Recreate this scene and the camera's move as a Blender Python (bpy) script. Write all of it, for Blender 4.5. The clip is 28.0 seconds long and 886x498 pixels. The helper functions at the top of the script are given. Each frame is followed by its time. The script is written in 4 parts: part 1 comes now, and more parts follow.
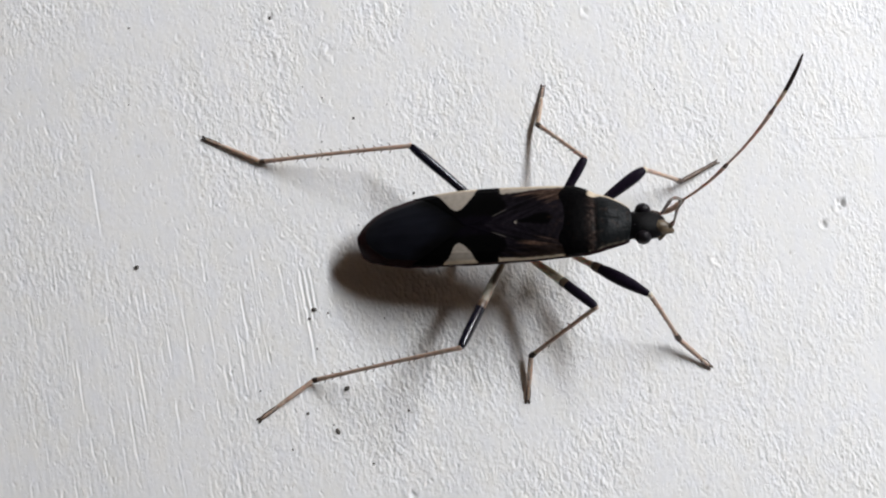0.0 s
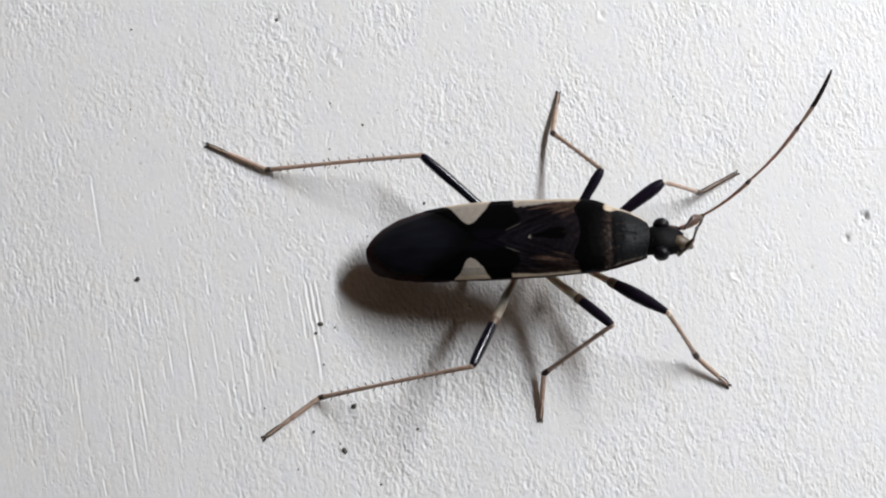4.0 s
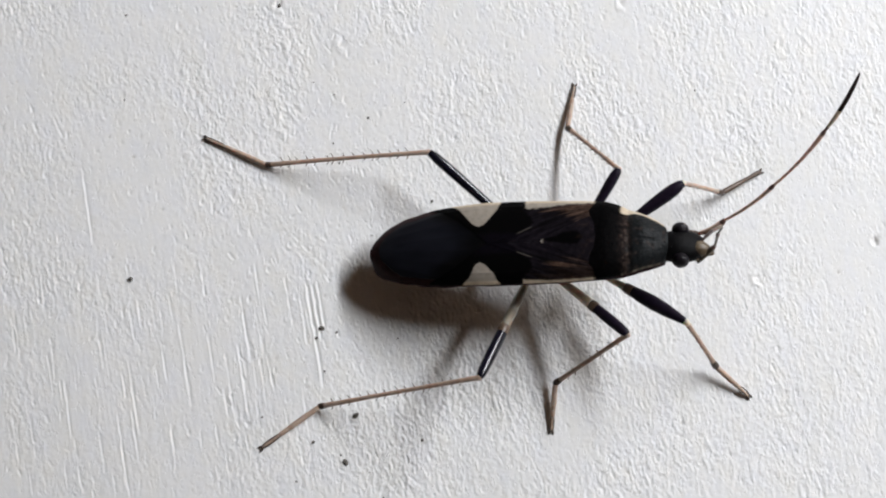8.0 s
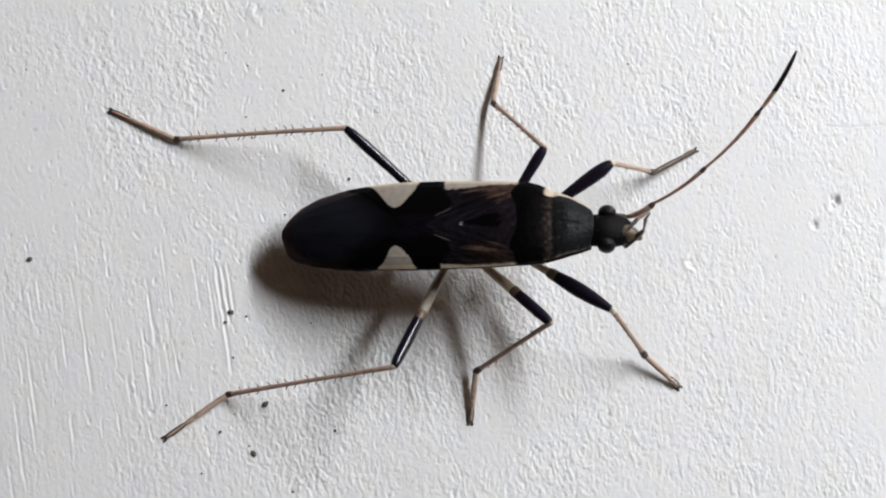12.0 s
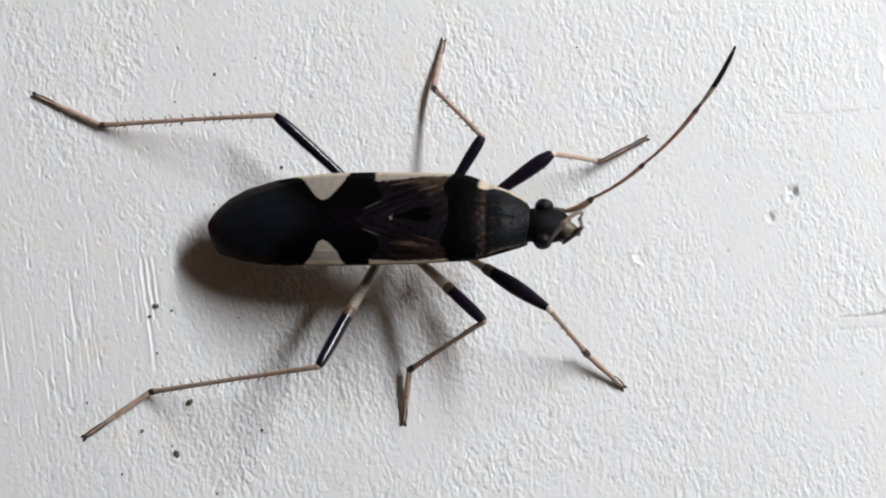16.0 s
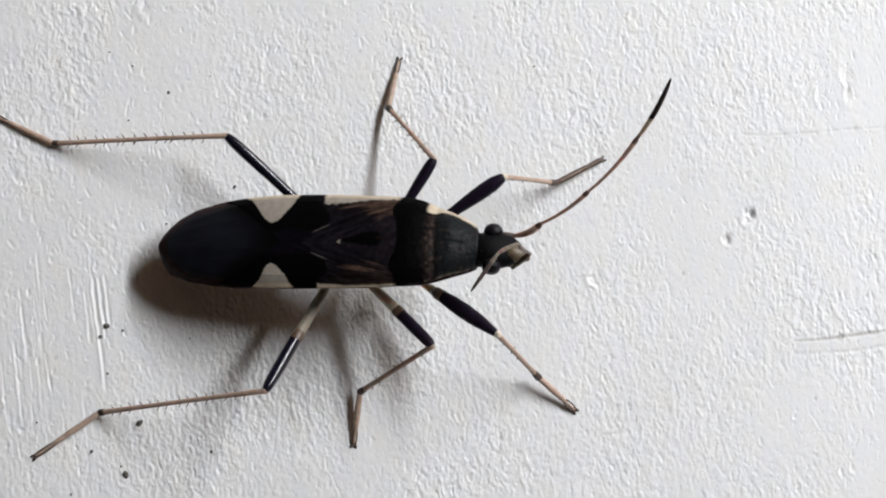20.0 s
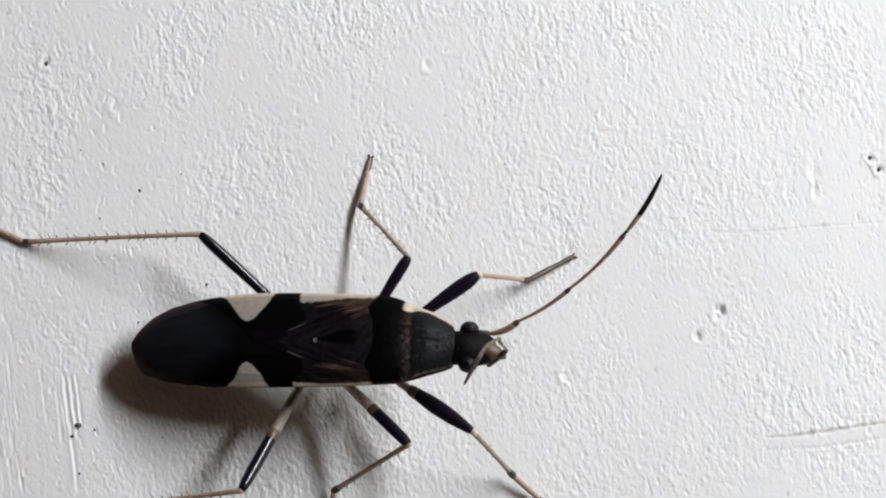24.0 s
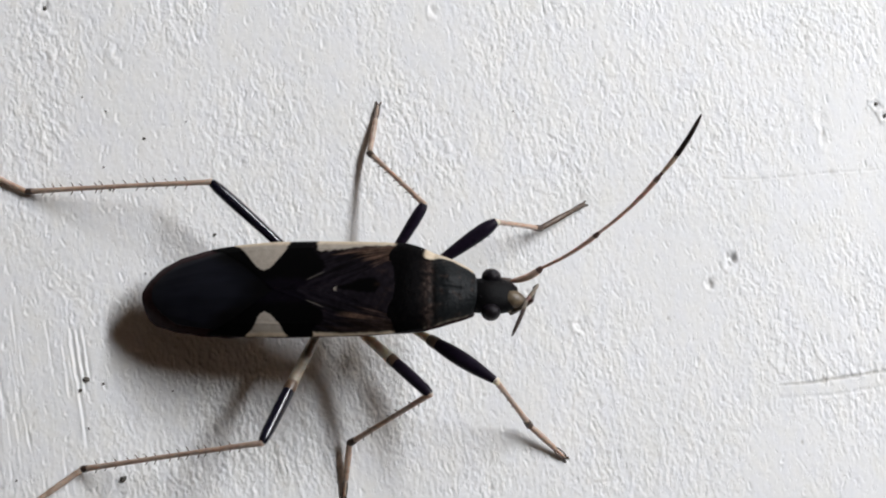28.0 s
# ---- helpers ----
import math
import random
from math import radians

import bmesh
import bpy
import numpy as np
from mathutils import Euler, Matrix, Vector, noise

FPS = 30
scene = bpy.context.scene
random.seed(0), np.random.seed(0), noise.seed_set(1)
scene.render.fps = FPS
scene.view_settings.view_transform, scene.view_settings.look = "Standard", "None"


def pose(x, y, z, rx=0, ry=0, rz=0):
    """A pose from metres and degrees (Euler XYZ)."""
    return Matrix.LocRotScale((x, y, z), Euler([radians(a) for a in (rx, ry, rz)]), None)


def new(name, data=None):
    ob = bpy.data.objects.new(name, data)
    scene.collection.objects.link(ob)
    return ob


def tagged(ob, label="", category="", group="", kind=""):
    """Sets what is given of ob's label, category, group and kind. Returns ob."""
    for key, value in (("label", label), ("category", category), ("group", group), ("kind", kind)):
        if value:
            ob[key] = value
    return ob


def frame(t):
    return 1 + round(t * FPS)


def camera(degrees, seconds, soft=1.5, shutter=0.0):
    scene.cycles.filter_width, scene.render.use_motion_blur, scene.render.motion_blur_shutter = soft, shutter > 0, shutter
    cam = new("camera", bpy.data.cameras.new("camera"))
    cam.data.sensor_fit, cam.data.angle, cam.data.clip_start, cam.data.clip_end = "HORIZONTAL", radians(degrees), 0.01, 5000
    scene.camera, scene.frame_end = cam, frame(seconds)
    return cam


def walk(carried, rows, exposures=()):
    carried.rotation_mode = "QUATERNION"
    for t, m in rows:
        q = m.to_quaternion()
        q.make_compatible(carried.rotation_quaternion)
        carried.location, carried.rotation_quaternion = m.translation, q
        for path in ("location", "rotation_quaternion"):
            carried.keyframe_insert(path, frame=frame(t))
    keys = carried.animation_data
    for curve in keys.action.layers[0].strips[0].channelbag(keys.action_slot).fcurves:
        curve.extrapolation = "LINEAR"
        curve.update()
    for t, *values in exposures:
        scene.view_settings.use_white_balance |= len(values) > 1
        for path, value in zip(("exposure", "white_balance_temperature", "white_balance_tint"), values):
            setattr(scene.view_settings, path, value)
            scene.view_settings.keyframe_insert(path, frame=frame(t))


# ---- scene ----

# One insect on a white painted board, seen from about eight centimetres.
# Lengths below are written in millimetres and brought to metres by MM.
MM = 0.001
cam = camera(20.0, 28.0, soft=2.15)
PATH = [
    (0.0, pose(-0.011627, -0.026308, 0.084622, 17.791, -5.906, -1.925)),
    (0.5, pose(-0.011672, -0.026240, 0.084344, 17.827, -5.947, -1.898)),
    (1.0, pose(-0.011800, -0.025990, 0.084036, 17.759, -6.038, -1.890)),
    (1.5, pose(-0.011843, -0.025672, 0.083820, 17.629, -6.077, -1.848)),
    (2.0, pose(-0.011918, -0.025394, 0.083474, 17.553, -6.143, -1.792)),
    (2.5, pose(-0.011986, -0.025098, 0.083180, 17.457, -6.198, -1.748)),
    (3.0, pose(-0.012161, -0.024584, 0.082984, 17.201, -6.322, -1.669)),
    (3.5, pose(-0.011950, -0.024019, 0.082797, 16.918, -6.196, -1.562)),
    (5.5, pose(-0.011674, -0.021906, 0.081427, 15.924, -6.062, -1.205)),
    (6.0, pose(-0.011428, -0.021585, 0.081023, 15.784, -5.908, -1.058)),
    (6.5, pose(-0.011366, -0.021128, 0.080681, 15.541, -5.862, -0.998)),
    (7.0, pose(-0.011256, -0.020556, 0.080233, 15.218, -5.831, -0.900)),
    (7.5, pose(-0.011035, -0.020052, 0.079943, 14.902, -5.745, -0.809)),
    (8.0, pose(-0.011000, -0.019800, 0.079398, 14.787, -5.841, -0.759)),
    (8.5, pose(-0.010919, -0.019433, 0.078966, 14.560, -5.932, -0.699)),
    (9.0, pose(-0.010763, -0.018782, 0.078595, 14.117, -6.029, -0.620)),
    (9.5, pose(-0.010702, -0.018381, 0.078195, 13.854, -6.206, -0.580)),
    (10.0, pose(-0.010648, -0.018138, 0.077719, 13.715, -6.440, -0.583)),
    (10.5, pose(-0.010182, -0.017853, 0.077332, 13.517, -6.422, -0.466)),
    (11.0, pose(-0.009652, -0.017769, 0.076900, 13.483, -6.391, -0.459)),
    (11.5, pose(-0.008823, -0.017777, 0.076539, 13.495, -6.167, -0.379)),
    (12.0, pose(-0.008338, -0.017576, 0.076154, 13.369, -6.182, -0.321)),
    (12.5, pose(-0.007806, -0.017107, 0.075913, 13.018, -6.108, -0.219)),
    (14.5, pose(-0.005546, -0.015872, 0.074771, 12.152, -5.422, 0.166)),
    (15.0, pose(-0.004766, -0.015786, 0.074435, 12.140, -5.012, 0.263)),
    (15.5, pose(-0.003938, -0.015618, 0.074062, 12.094, -4.519, 0.398)),
    (16.0, pose(-0.003452, -0.014964, 0.073886, 11.667, -4.291, 0.506)),
    (16.5, pose(-0.002854, -0.014087, 0.073891, 11.052, -3.976, 0.677)),
    (17.0, pose(-0.002314, -0.013776, 0.073850, 10.884, -3.717, 0.776)),
    (17.5, pose(-0.001774, -0.013597, 0.073837, 10.817, -3.457, 0.872)),
    (18.0, pose(-0.001193, -0.013219, 0.073915, 10.591, -3.164, 1.009)),
    (18.5, pose(-0.000883, -0.012766, 0.074095, 10.295, -3.075, 1.061)),
    (19.0, pose(-0.000703, -0.012661, 0.074132, 10.276, -3.073, 1.093)),
    (19.5, pose(-0.000575, -0.012753, 0.074147, 10.415, -3.118, 1.107)),
    (20.0, pose(-0.000576, -0.012676, 0.074208, 10.415, -3.246, 1.137)),
    (20.5, pose(-0.000493, -0.012620, 0.074248, 10.448, -3.309, 1.128)),
    (22.5, pose(-0.000846, -0.012638, 0.074265, 11.389, -3.930, 0.952)),
    (23.0, pose(-0.001440, -0.012635, 0.074261, 11.858, -4.421, 0.857)),
    (23.5, pose(-0.002174, -0.012243, 0.074243, 12.124, -4.992, 0.700)),
    (24.0, pose(-0.002726, -0.012430, 0.074129, 12.466, -5.424, 0.546)),
    (24.5, pose(-0.003361, -0.013064, 0.073790, 12.763, -5.924, 0.400)),
    (25.0, pose(-0.004048, -0.013345, 0.073544, 12.707, -6.437, 0.232)),
    (25.5, pose(-0.004808, -0.013381, 0.073301, 12.413, -6.993, 0.057)),
    (26.0, pose(-0.005792, -0.013885, 0.072809, 12.497, -7.710, -0.187)),
    (26.5, pose(-0.006514, -0.014038, 0.072478, 12.392, -8.198, -0.415)),
    (27.0, pose(-0.007059, -0.013862, 0.072248, 12.306, -8.582, -0.471)),
    (27.5, pose(-0.007710, -0.013379, 0.072064, 12.218, -9.020, -0.621)),
    (28.0, pose(-0.008093, -0.013133, 0.071974, 12.212, -9.260, -0.680)),
]
walk(cam, PATH, exposures=[(0.0, 0.02), (6.0, 0.05), (12.0, 0.03), (17.0, 0.0), (23.0, -0.03), (28.0, -0.05)])

# ---- light: an added lamp in a narrow slot of the unseen low ceiling ----
LAMP_SLOT = Vector((0.128, 0.106, 0.153))      # centre of the opening
OPEN_X, OPEN_Y = 0.03, 0.155
world = bpy.data.worlds.new("sky")
scene.world = world
world.use_nodes = True
wn = world.node_tree.nodes
sky = wn.new("ShaderNodeTexSky")
sky.sky_type = "NISHITA"
sky.sun_disc = False
sky.sun_elevation = radians(40)
sky.sun_rotation = radians(200)
sky.dust_density = 4.0
wn["Background"].inputs["Strength"].default_value = 0.08
world.node_tree.links.new(sky.outputs[0], wn["Background"].inputs[0])
# No source is known here; place and size are fitted to the insect's shadow.
day = bpy.data.lights.new("added_lamp", "AREA")
day.shape = "RECTANGLE"
day.size, day.size_y = OPEN_X, OPEN_Y
day.energy = 0.96
day.color = (0.968, 1.0, 1.046)
daylight = new("added_lamp", day)
daylight.matrix_world = pose(*LAMP_SLOT)


# ---- materials ----
class Nodes:
    """Short hand for building a node material."""

    def __init__(self, name, rough=0.5, spec=0.5, metal=0.0):
        self.mat = bpy.data.materials.new(name)
        self.mat.use_nodes = True
        self.t = self.mat.node_tree
        self.b = self.t.nodes["Principled BSDF"]
        self.b.inputs["Roughness"].default_value = rough
        self.b.inputs["Specular IOR Level"].default_value = spec
        self.b.inputs["Metallic"].default_value = metal
        self.co = self.t.nodes.new("ShaderNodeTexCoord").outputs["Object"]

    def link(self, a, b):
        self.t.links.new(a, b)

    def noise(self, per_mm, detail=4.0, rough=0.6, stretch=(1, 1, 1), lean=0.0):
        m = self.t.nodes.new("ShaderNodeMapping")
        m.vector_type = "TEXTURE"
        m.inputs["Rotation"].default_value = (0, 0, lean)
        m.inputs["Scale"].default_value = [1 / (per_mm * 1000 * s) for s in stretch]
        self.link(self.co, m.inputs["Vector"])
        n = self.t.nodes.new("ShaderNodeTexNoise")
        n.inputs["Scale"].default_value = 1.0
        n.inputs["Detail"].default_value = detail
        n.inputs["Roughness"].default_value = rough
        self.link(m.outputs[0], n.inputs["Vector"])
        return n.outputs["Fac"]

    def ramp(self, fac, stops):
        r = self.t.nodes.new("ShaderNodeValToRGB")
        e = r.color_ramp.elements
        while len(e) < len(stops):
            e.new(0.5)
        for el, (pos, col) in zip(e, stops):
            el.position = pos
            el.color = (*col, 1)
        self.link(fac, r.inputs[0])
        return r.outputs[0]

    def mix(self, fac, a, b):
        m = self.t.nodes.new("ShaderNodeMix")
        m.data_type = "RGBA"
        if isinstance(fac, float):
            m.inputs[0].default_value = fac
        else:
            self.link(fac, m.inputs[0])
        for src, k in ((a, 6), (b, 7)):
            if isinstance(src, tuple):
                m.inputs[k].default_value = (*src, 1)
            else:
                self.link(src, m.inputs[k])
        return m.outputs[2]

    def attr(self, name):
        a = self.t.nodes.new("ShaderNodeAttribute")
        a.attribute_name = name
        return a.outputs["Fac"]

    def colour(self, out):
        self.link(out, self.b.inputs["Base Color"])

    def rough(self, fac, lo, hi):
        m = self.t.nodes.new("ShaderNodeMapRange")
        m.inputs["To Min"].default_value = lo
        m.inputs["To Max"].default_value = hi
        self.link(fac, m.inputs["Value"])
        self.link(m.outputs[0], self.b.inputs["Roughness"])

    def bump(self, fac, height_mm, strength=1.0):
        b = self.t.nodes.new("ShaderNodeBump")
        b.inputs["Strength"].default_value = strength
        b.inputs["Distance"].default_value = height_mm * MM
        self.link(fac, b.inputs["Height"])
        if self.b.inputs["Normal"].is_linked:
            self.link(self.b.inputs["Normal"].links[0].from_socket, b.inputs["Normal"])
        self.link(b.outputs[0], self.b.inputs["Normal"])


def paint_material():
    k = Nodes("white_paint", rough=0.5, spec=0.42)
    broad = k.noise(0.09, 3.0, 0.55)
    fine = k.noise(1.6, 5.0, 0.65, (1.25, 0.8, 1))
    base = k.ramp(broad, [(0.3, (0.68, 0.678, 0.66)), (0.5, (0.755, 0.75, 0.735)), (0.7, (0.785, 0.782, 0.778))])
    specky = k.ramp(fine, [(0.28, (0.63, 0.62, 0.595)), (0.42, (0.76, 0.755, 0.745)), (0.75, (0.8, 0.798, 0.79))])
    patch = k.ramp(k.noise(0.35, 3.0, 0.6), [(0.32, (0.69, 0.69, 0.655)), (0.55, (0.77, 0.768, 0.762)), (0.75, (0.775, 0.78, 0.79))])
    tint = k.ramp(k.noise(1.1, 3.0, 0.6, (1.2, 0.7, 1), 0.25), [(0.3, (0.725, 0.735, 0.785)), (0.5, (0.775, 0.772, 0.765)), (0.7, (0.785, 0.762, 0.7))])
    c = k.mix(0.35, k.mix(0.4, k.mix(0.45, base, patch), specky), tint)
    grime = k.ramp(k.noise(9.0, 3.0, 0.6), [(0.3, (0.24, 0.225, 0.18)), (0.7, (0.42, 0.395, 0.335))])
    k.colour(k.mix(k.attr("stain"), c, grime))
    k.rough(fine, 0.36, 0.62)
    k.bump(k.noise(12.0, 3.0, 0.6, (1.2, 0.8, 1)), 0.006, 0.8)
    flakes = k.noise(5.0, 5.0, 0.62, (1.5, 0.62, 1), 0.27)
    k.bump(k.ramp(flakes, [(0.36, (0, 0, 0)), (0.41, (0.85, 0.85, 0.85)), (0.6, (1, 1, 1))]), 0.007, 0.8)
    return k.mat


# For the unseen walls: dark and warm, so little brown light bounces back.
def unseen_brown_material():
    k = Nodes("unseen_wall_brown", rough=0.8, spec=0.2)
    n = k.noise(0.012, 4.0, 0.6)
    k.colour(k.ramp(n, [(0.3, (0.084, 0.055, 0.037)), (0.7, (0.115, 0.078, 0.053))]))
    k.bump(k.noise(0.2, 3.0), 0.6, 0.4)
    return k.mat


def chitin(name, dark, light, rough=0.35, per_mm=5.0, bump=0.01, spec=0.5, clear=0.0):
    k = Nodes(name, rough=rough, spec=spec)
    k.b.inputs["Subsurface Weight"].default_value = clear
    k.b.inputs["Subsurface Radius"].default_value = (1.0, 0.6, 0.4)
    k.b.inputs["Subsurface Scale"].default_value = 0.15 * MM
    n = k.noise(per_mm, 4.0, 0.6)
    k.colour(k.ramp(n, [(0.3, dark), (0.7, light)]))
    k.rough(k.noise(per_mm * 0.4, 2.0), rough * 0.75, rough * 1.3)
    if bump:
        k.bump(k.noise(per_mm * 2.2, 3.0), bump, 0.7)
    return k.mat


def wing_material():
    """Leathery forewing: black, cream marks and brown streaked corium by the attributes pale, brown."""
    k = Nodes("forewing", rough=0.6, spec=0.03)
    n = k.noise(7.0, 4.0, 0.65)
    black = k.ramp(n, [(0.3, (0.0014, 0.0011, 0.0021)), (0.75, (0.0038, 0.0028, 0.0052))])
    brown = k.ramp(n, [(0.3, (0.0046, 0.0038, 0.0056)), (0.7, (0.014, 0.0112, 0.0148))])
    cream = k.ramp(n, [(0.25, (0.26, 0.228, 0.19)), (0.75, (0.37, 0.33, 0.28))])
    cream = k.mix(k.attr("margin"), cream, k.ramp(n, [(0.25, (0.47, 0.38, 0.27)), (0.75, (0.64, 0.55, 0.42))]))
    tan = k.ramp(n, [(0.25, (0.075, 0.037, 0.026)), (0.75, (0.26, 0.165, 0.11))])
    black = k.mix(k.attr("velvet"), black, (0.0009, 0.0009, 0.001))
    c = k.mix(k.attr("brown"), black, brown)
    c = k.mix(k.attr("tan"), c, tan)
    c = k.mix(k.attr("pale"), c, cream)
    k.colour(c)
    k.bump(k.noise(14.0, 2.0), 0.008, 0.6)
    return k.mat


def membrane_material():
    k = Nodes("wing_membrane", rough=0.42, spec=0.1)
    n = k.noise(1.3, 4.0, 0.6, (0.5, 1.4, 1))
    c = k.ramp(n, [(0.3, (0.0046, 0.005, 0.0076)), (0.7, (0.0092, 0.01, 0.0148))])
    k.colour(k.mix(k.attr("brown"), c, (0.0015, 0.0015, 0.0018)))
    k.bump(k.noise(3.0, 3.0, 0.5, (0.3, 2.0, 1)), 0.012, 0.5)
    return k.mat


PAINT = paint_material()
UNSEEN_BROWN = unseen_brown_material()
BLACK = chitin("black_chitin", (0.002, 0.002, 0.0024), (0.0065, 0.0062, 0.0068), 0.5, 9.0, 0.028, 0.1)
GLOSS = chitin("glossy_black_chitin", (0.0022, 0.0022, 0.006), (0.006, 0.0055, 0.0145), 0.19, 4.0, 0.003, 0.5)
SATIN = chitin("satin_purple_black_chitin", (0.0046, 0.0027, 0.0078), (0.012, 0.007, 0.0178), 0.42, 7.0, 0.008, 0.16)
RIM = chitin("dark_brown_rim", (0.0115, 0.0044, 0.005), (0.031, 0.012, 0.0128), 0.5, 6.0, 0.01, 0.06)
EYE = chitin("compound_eye", (0.004, 0.003, 0.005), (0.009, 0.007, 0.010), 0.32, 30.0, 0.012, 0.25)
TAN = chitin("tan_chitin", (0.33, 0.235, 0.18), (0.51, 0.39, 0.31), 0.45, 6.0, 0.006, 0.5, 0.6)
REDDISH = chitin("reddish_brown_chitin", (0.6, 0.4, 0.31), (0.8, 0.6, 0.49), 0.45, 6.0, 0.006, 0.4, 0.3)
CREAM = chitin("cream_chitin", (0.5, 0.4, 0.27), (0.66, 0.57, 0.43), 0.42, 6.0, 0.006, 0.5, 0.6)
BUFF = chitin("buff_chitin", (0.6, 0.52, 0.4), (0.78, 0.71, 0.58), 0.45, 6.0, 0.006, 0.5, 0.6)
# Darker, greyer cream: the body's shade is put into this colour.
SHADED_CREAM = chitin("shaded_cream_chitin", (0.22, 0.185, 0.14), (0.34, 0.295, 0.235), 0.45, 6.0, 0.006, 0.4, 0.6)
DUSKY = chitin("dusky_brown_chitin", (0.03, 0.018, 0.012), (0.08, 0.05, 0.035), 0.4, 8.0, 0.006)
BROWN = chitin("brown_chitin", (0.06, 0.036, 0.022), (0.14, 0.088, 0.055), 0.4, 8.0, 0.006)
SNOUT = chitin("yellow_brown_chitin", (0.035, 0.026, 0.016), (0.19, 0.14, 0.085), 0.45, 4.0, 0.01)
FEELER_TIP = chitin("blackish_brown_chitin", (0.016, 0.01, 0.009), (0.05, 0.032, 0.028), 0.55, 8.0, 0.006, 0.1)
JOINT = chitin("dark_reddish_chitin", (0.13, 0.07, 0.058), (0.26, 0.155, 0.13), 0.45, 8.0, 0.006, 0.3)
WING = wing_material()
MEMBRANE = membrane_material()
DIRT = chitin("dark_grit", (0.045, 0.042, 0.038), (0.17, 0.155, 0.135), 0.8, 12.0, 0.02, 0.2)


# ---- the painted board ----
def blurred(a, sx, sy, step, lean=0.0):
    """Gaussian blur of a periodic array; sx across and sy along a grain that leans by lean, in millimetres."""
    fy = np.fft.fftfreq(a.shape[0], step)[:, None]
    fx = np.fft.rfftfreq(a.shape[1], step)[None, :]
    n = math.hypot(1.0, lean)
    g = np.exp(-2 * np.pi ** 2 * (((fx - fy * lean) / n * sx) ** 2 + ((fx * lean + fy) / n * sy) ** 2))
    out = np.fft.irfft2(np.fft.rfft2(a) * g, a.shape)
    return out / out.std()


def relief(X, Y, step, rng):
    """Height of the paint in millimetres: roller stipple, brush drags, dents, a gouge and a hairline crack."""
    def field(sx, sy, lean=0.0):
        return blurred(rng.standard_normal(X.shape), sx, sy, step, lean)

    def patch(x, y, rx, ry):
        return np.exp(-(((X - x) / rx) ** 2 + ((Y - y) / ry) ** 2) ** 2)
    grain = field(0.02, 0.032, -0.2)
    blobs = field(0.06, 0.11, -0.3)
    ridges = field(0.024, 0.07, -0.22)
    nicks = field(0.022, 0.05, -0.25)
    lumps = field(1.3, 1.6)
    drag = field(0.028, 0.4, -0.165)
    calm = field(0.75, 1.0, -0.2)
    left = 1 / (1 + np.exp((X + 7.6 + 0.2 * Y) / 1.0)) / (1 + np.exp((Y - 1.0) / 1.5))          # brushed corner
    smooth = 1 / (1 + np.exp((8.0 + 0.3 * Y - X) / 1.5))          # the paint lies smoother on this side
    still = np.clip(0.55 * patch(-13.4, 2.0, 2.9, 2.2) + 0.45 * patch(-13.5, 8.6, 3.0, 2.0) + 0.4 * patch(-11.8, -5.2, 2.0, 2.4), 0, 0.8)
    amount = (1 - 0.4 * left) * (1 - 0.15 * smooth) * (1 - still) * np.clip(0.95 + 0.5 * calm, 0.25, 1.9)
    flake = field(0.065, 0.105, -0.22)
    rough = 0.9 * patch(-5.5, 5.6, 3.6, 4.6) + 0.5 * patch(-4.0, -5.0, 4.0, 3.0) + 0.25 * patch(3.0, 7.0, 5.0, 4.0) + 0.6 * patch(15.0, 1.0, 3.0, 3.0)
    amount *= 1 + 0.6 * rough
    z = (0.0045 * np.tanh(4.0 * (flake - 0.6 + 0.3 * grain)) + 0.004 * np.tanh(4.0 * (-flake - 0.9 + 0.3 * nicks)) + 0.003 * np.tanh(1.5 * grain) + 0.0058 * np.tanh(2.8 * (ridges - 1.05)) - 0.0074 * np.tanh(3.2 * (nicks - 1.35)) + 0.003 * np.tanh(1.6 * (blobs - 0.7))) * amount
    z *= 0.8
    z += 0.006 * lumps + (0.0016 * np.tanh(1.6 * drag)) * (0.12 + 1.2 * left * (1 - 0.5 * still))
    stain = np.zeros_like(z)
    x_lo, y_lo = X[0, 0], Y[0, 0]

    def window(x0, x1, y0, y1, pad):
        j0, j1 = (int((min(x0, x1) - pad - x_lo) / step), int((max(x0, x1) + pad - x_lo) / step) + 2)
        i0, i1 = (int((min(y0, y1) - pad - y_lo) / step), int((max(y0, y1) + pad - y_lo) / step) + 2)
        return slice(max(i0, 0), max(i1, 0)), slice(max(j0, 0), max(j1, 0))

    def groove(x0, y0, x1, y1, w, d, lip=0.5, dirt=0.0):
        k = window(x0, x1, y0, y1, 5 * w)
        x, y = X[k], Y[k]
        dx, dy = x1 - x0, y1 - y0
        q = np.clip(((x - x0) * dx + (y - y0) * dy) / (dx * dx + dy * dy), 0, 1)
        off = ((x - x0 - q * dx) * dy - (y - y0 - q * dy) * dx) / math.hypot(dx, dy)
        r = np.hypot(x - x0 - q * dx, y - y0 - q * dy) + 0.012 * blobs[k]
        end = np.clip(np.minimum(q, 1 - q) * 8, 0.0, 1) ** 0.5
        z[k] += end * d * (-np.exp(-(r / w) ** 2) + lip * np.exp(-((r - 1.6 * w) / w) ** 2) * (off > 0))
        if dirt:
            stain[k] = np.maximum(stain[k], dirt * np.exp(-(r / (1.1 * w)) ** 2) * np.clip(0.75 + 0.5 * lumps[k] + 0.25 * grain[k], 0.15, 1.3) * np.clip(q * 9, 0, 1))

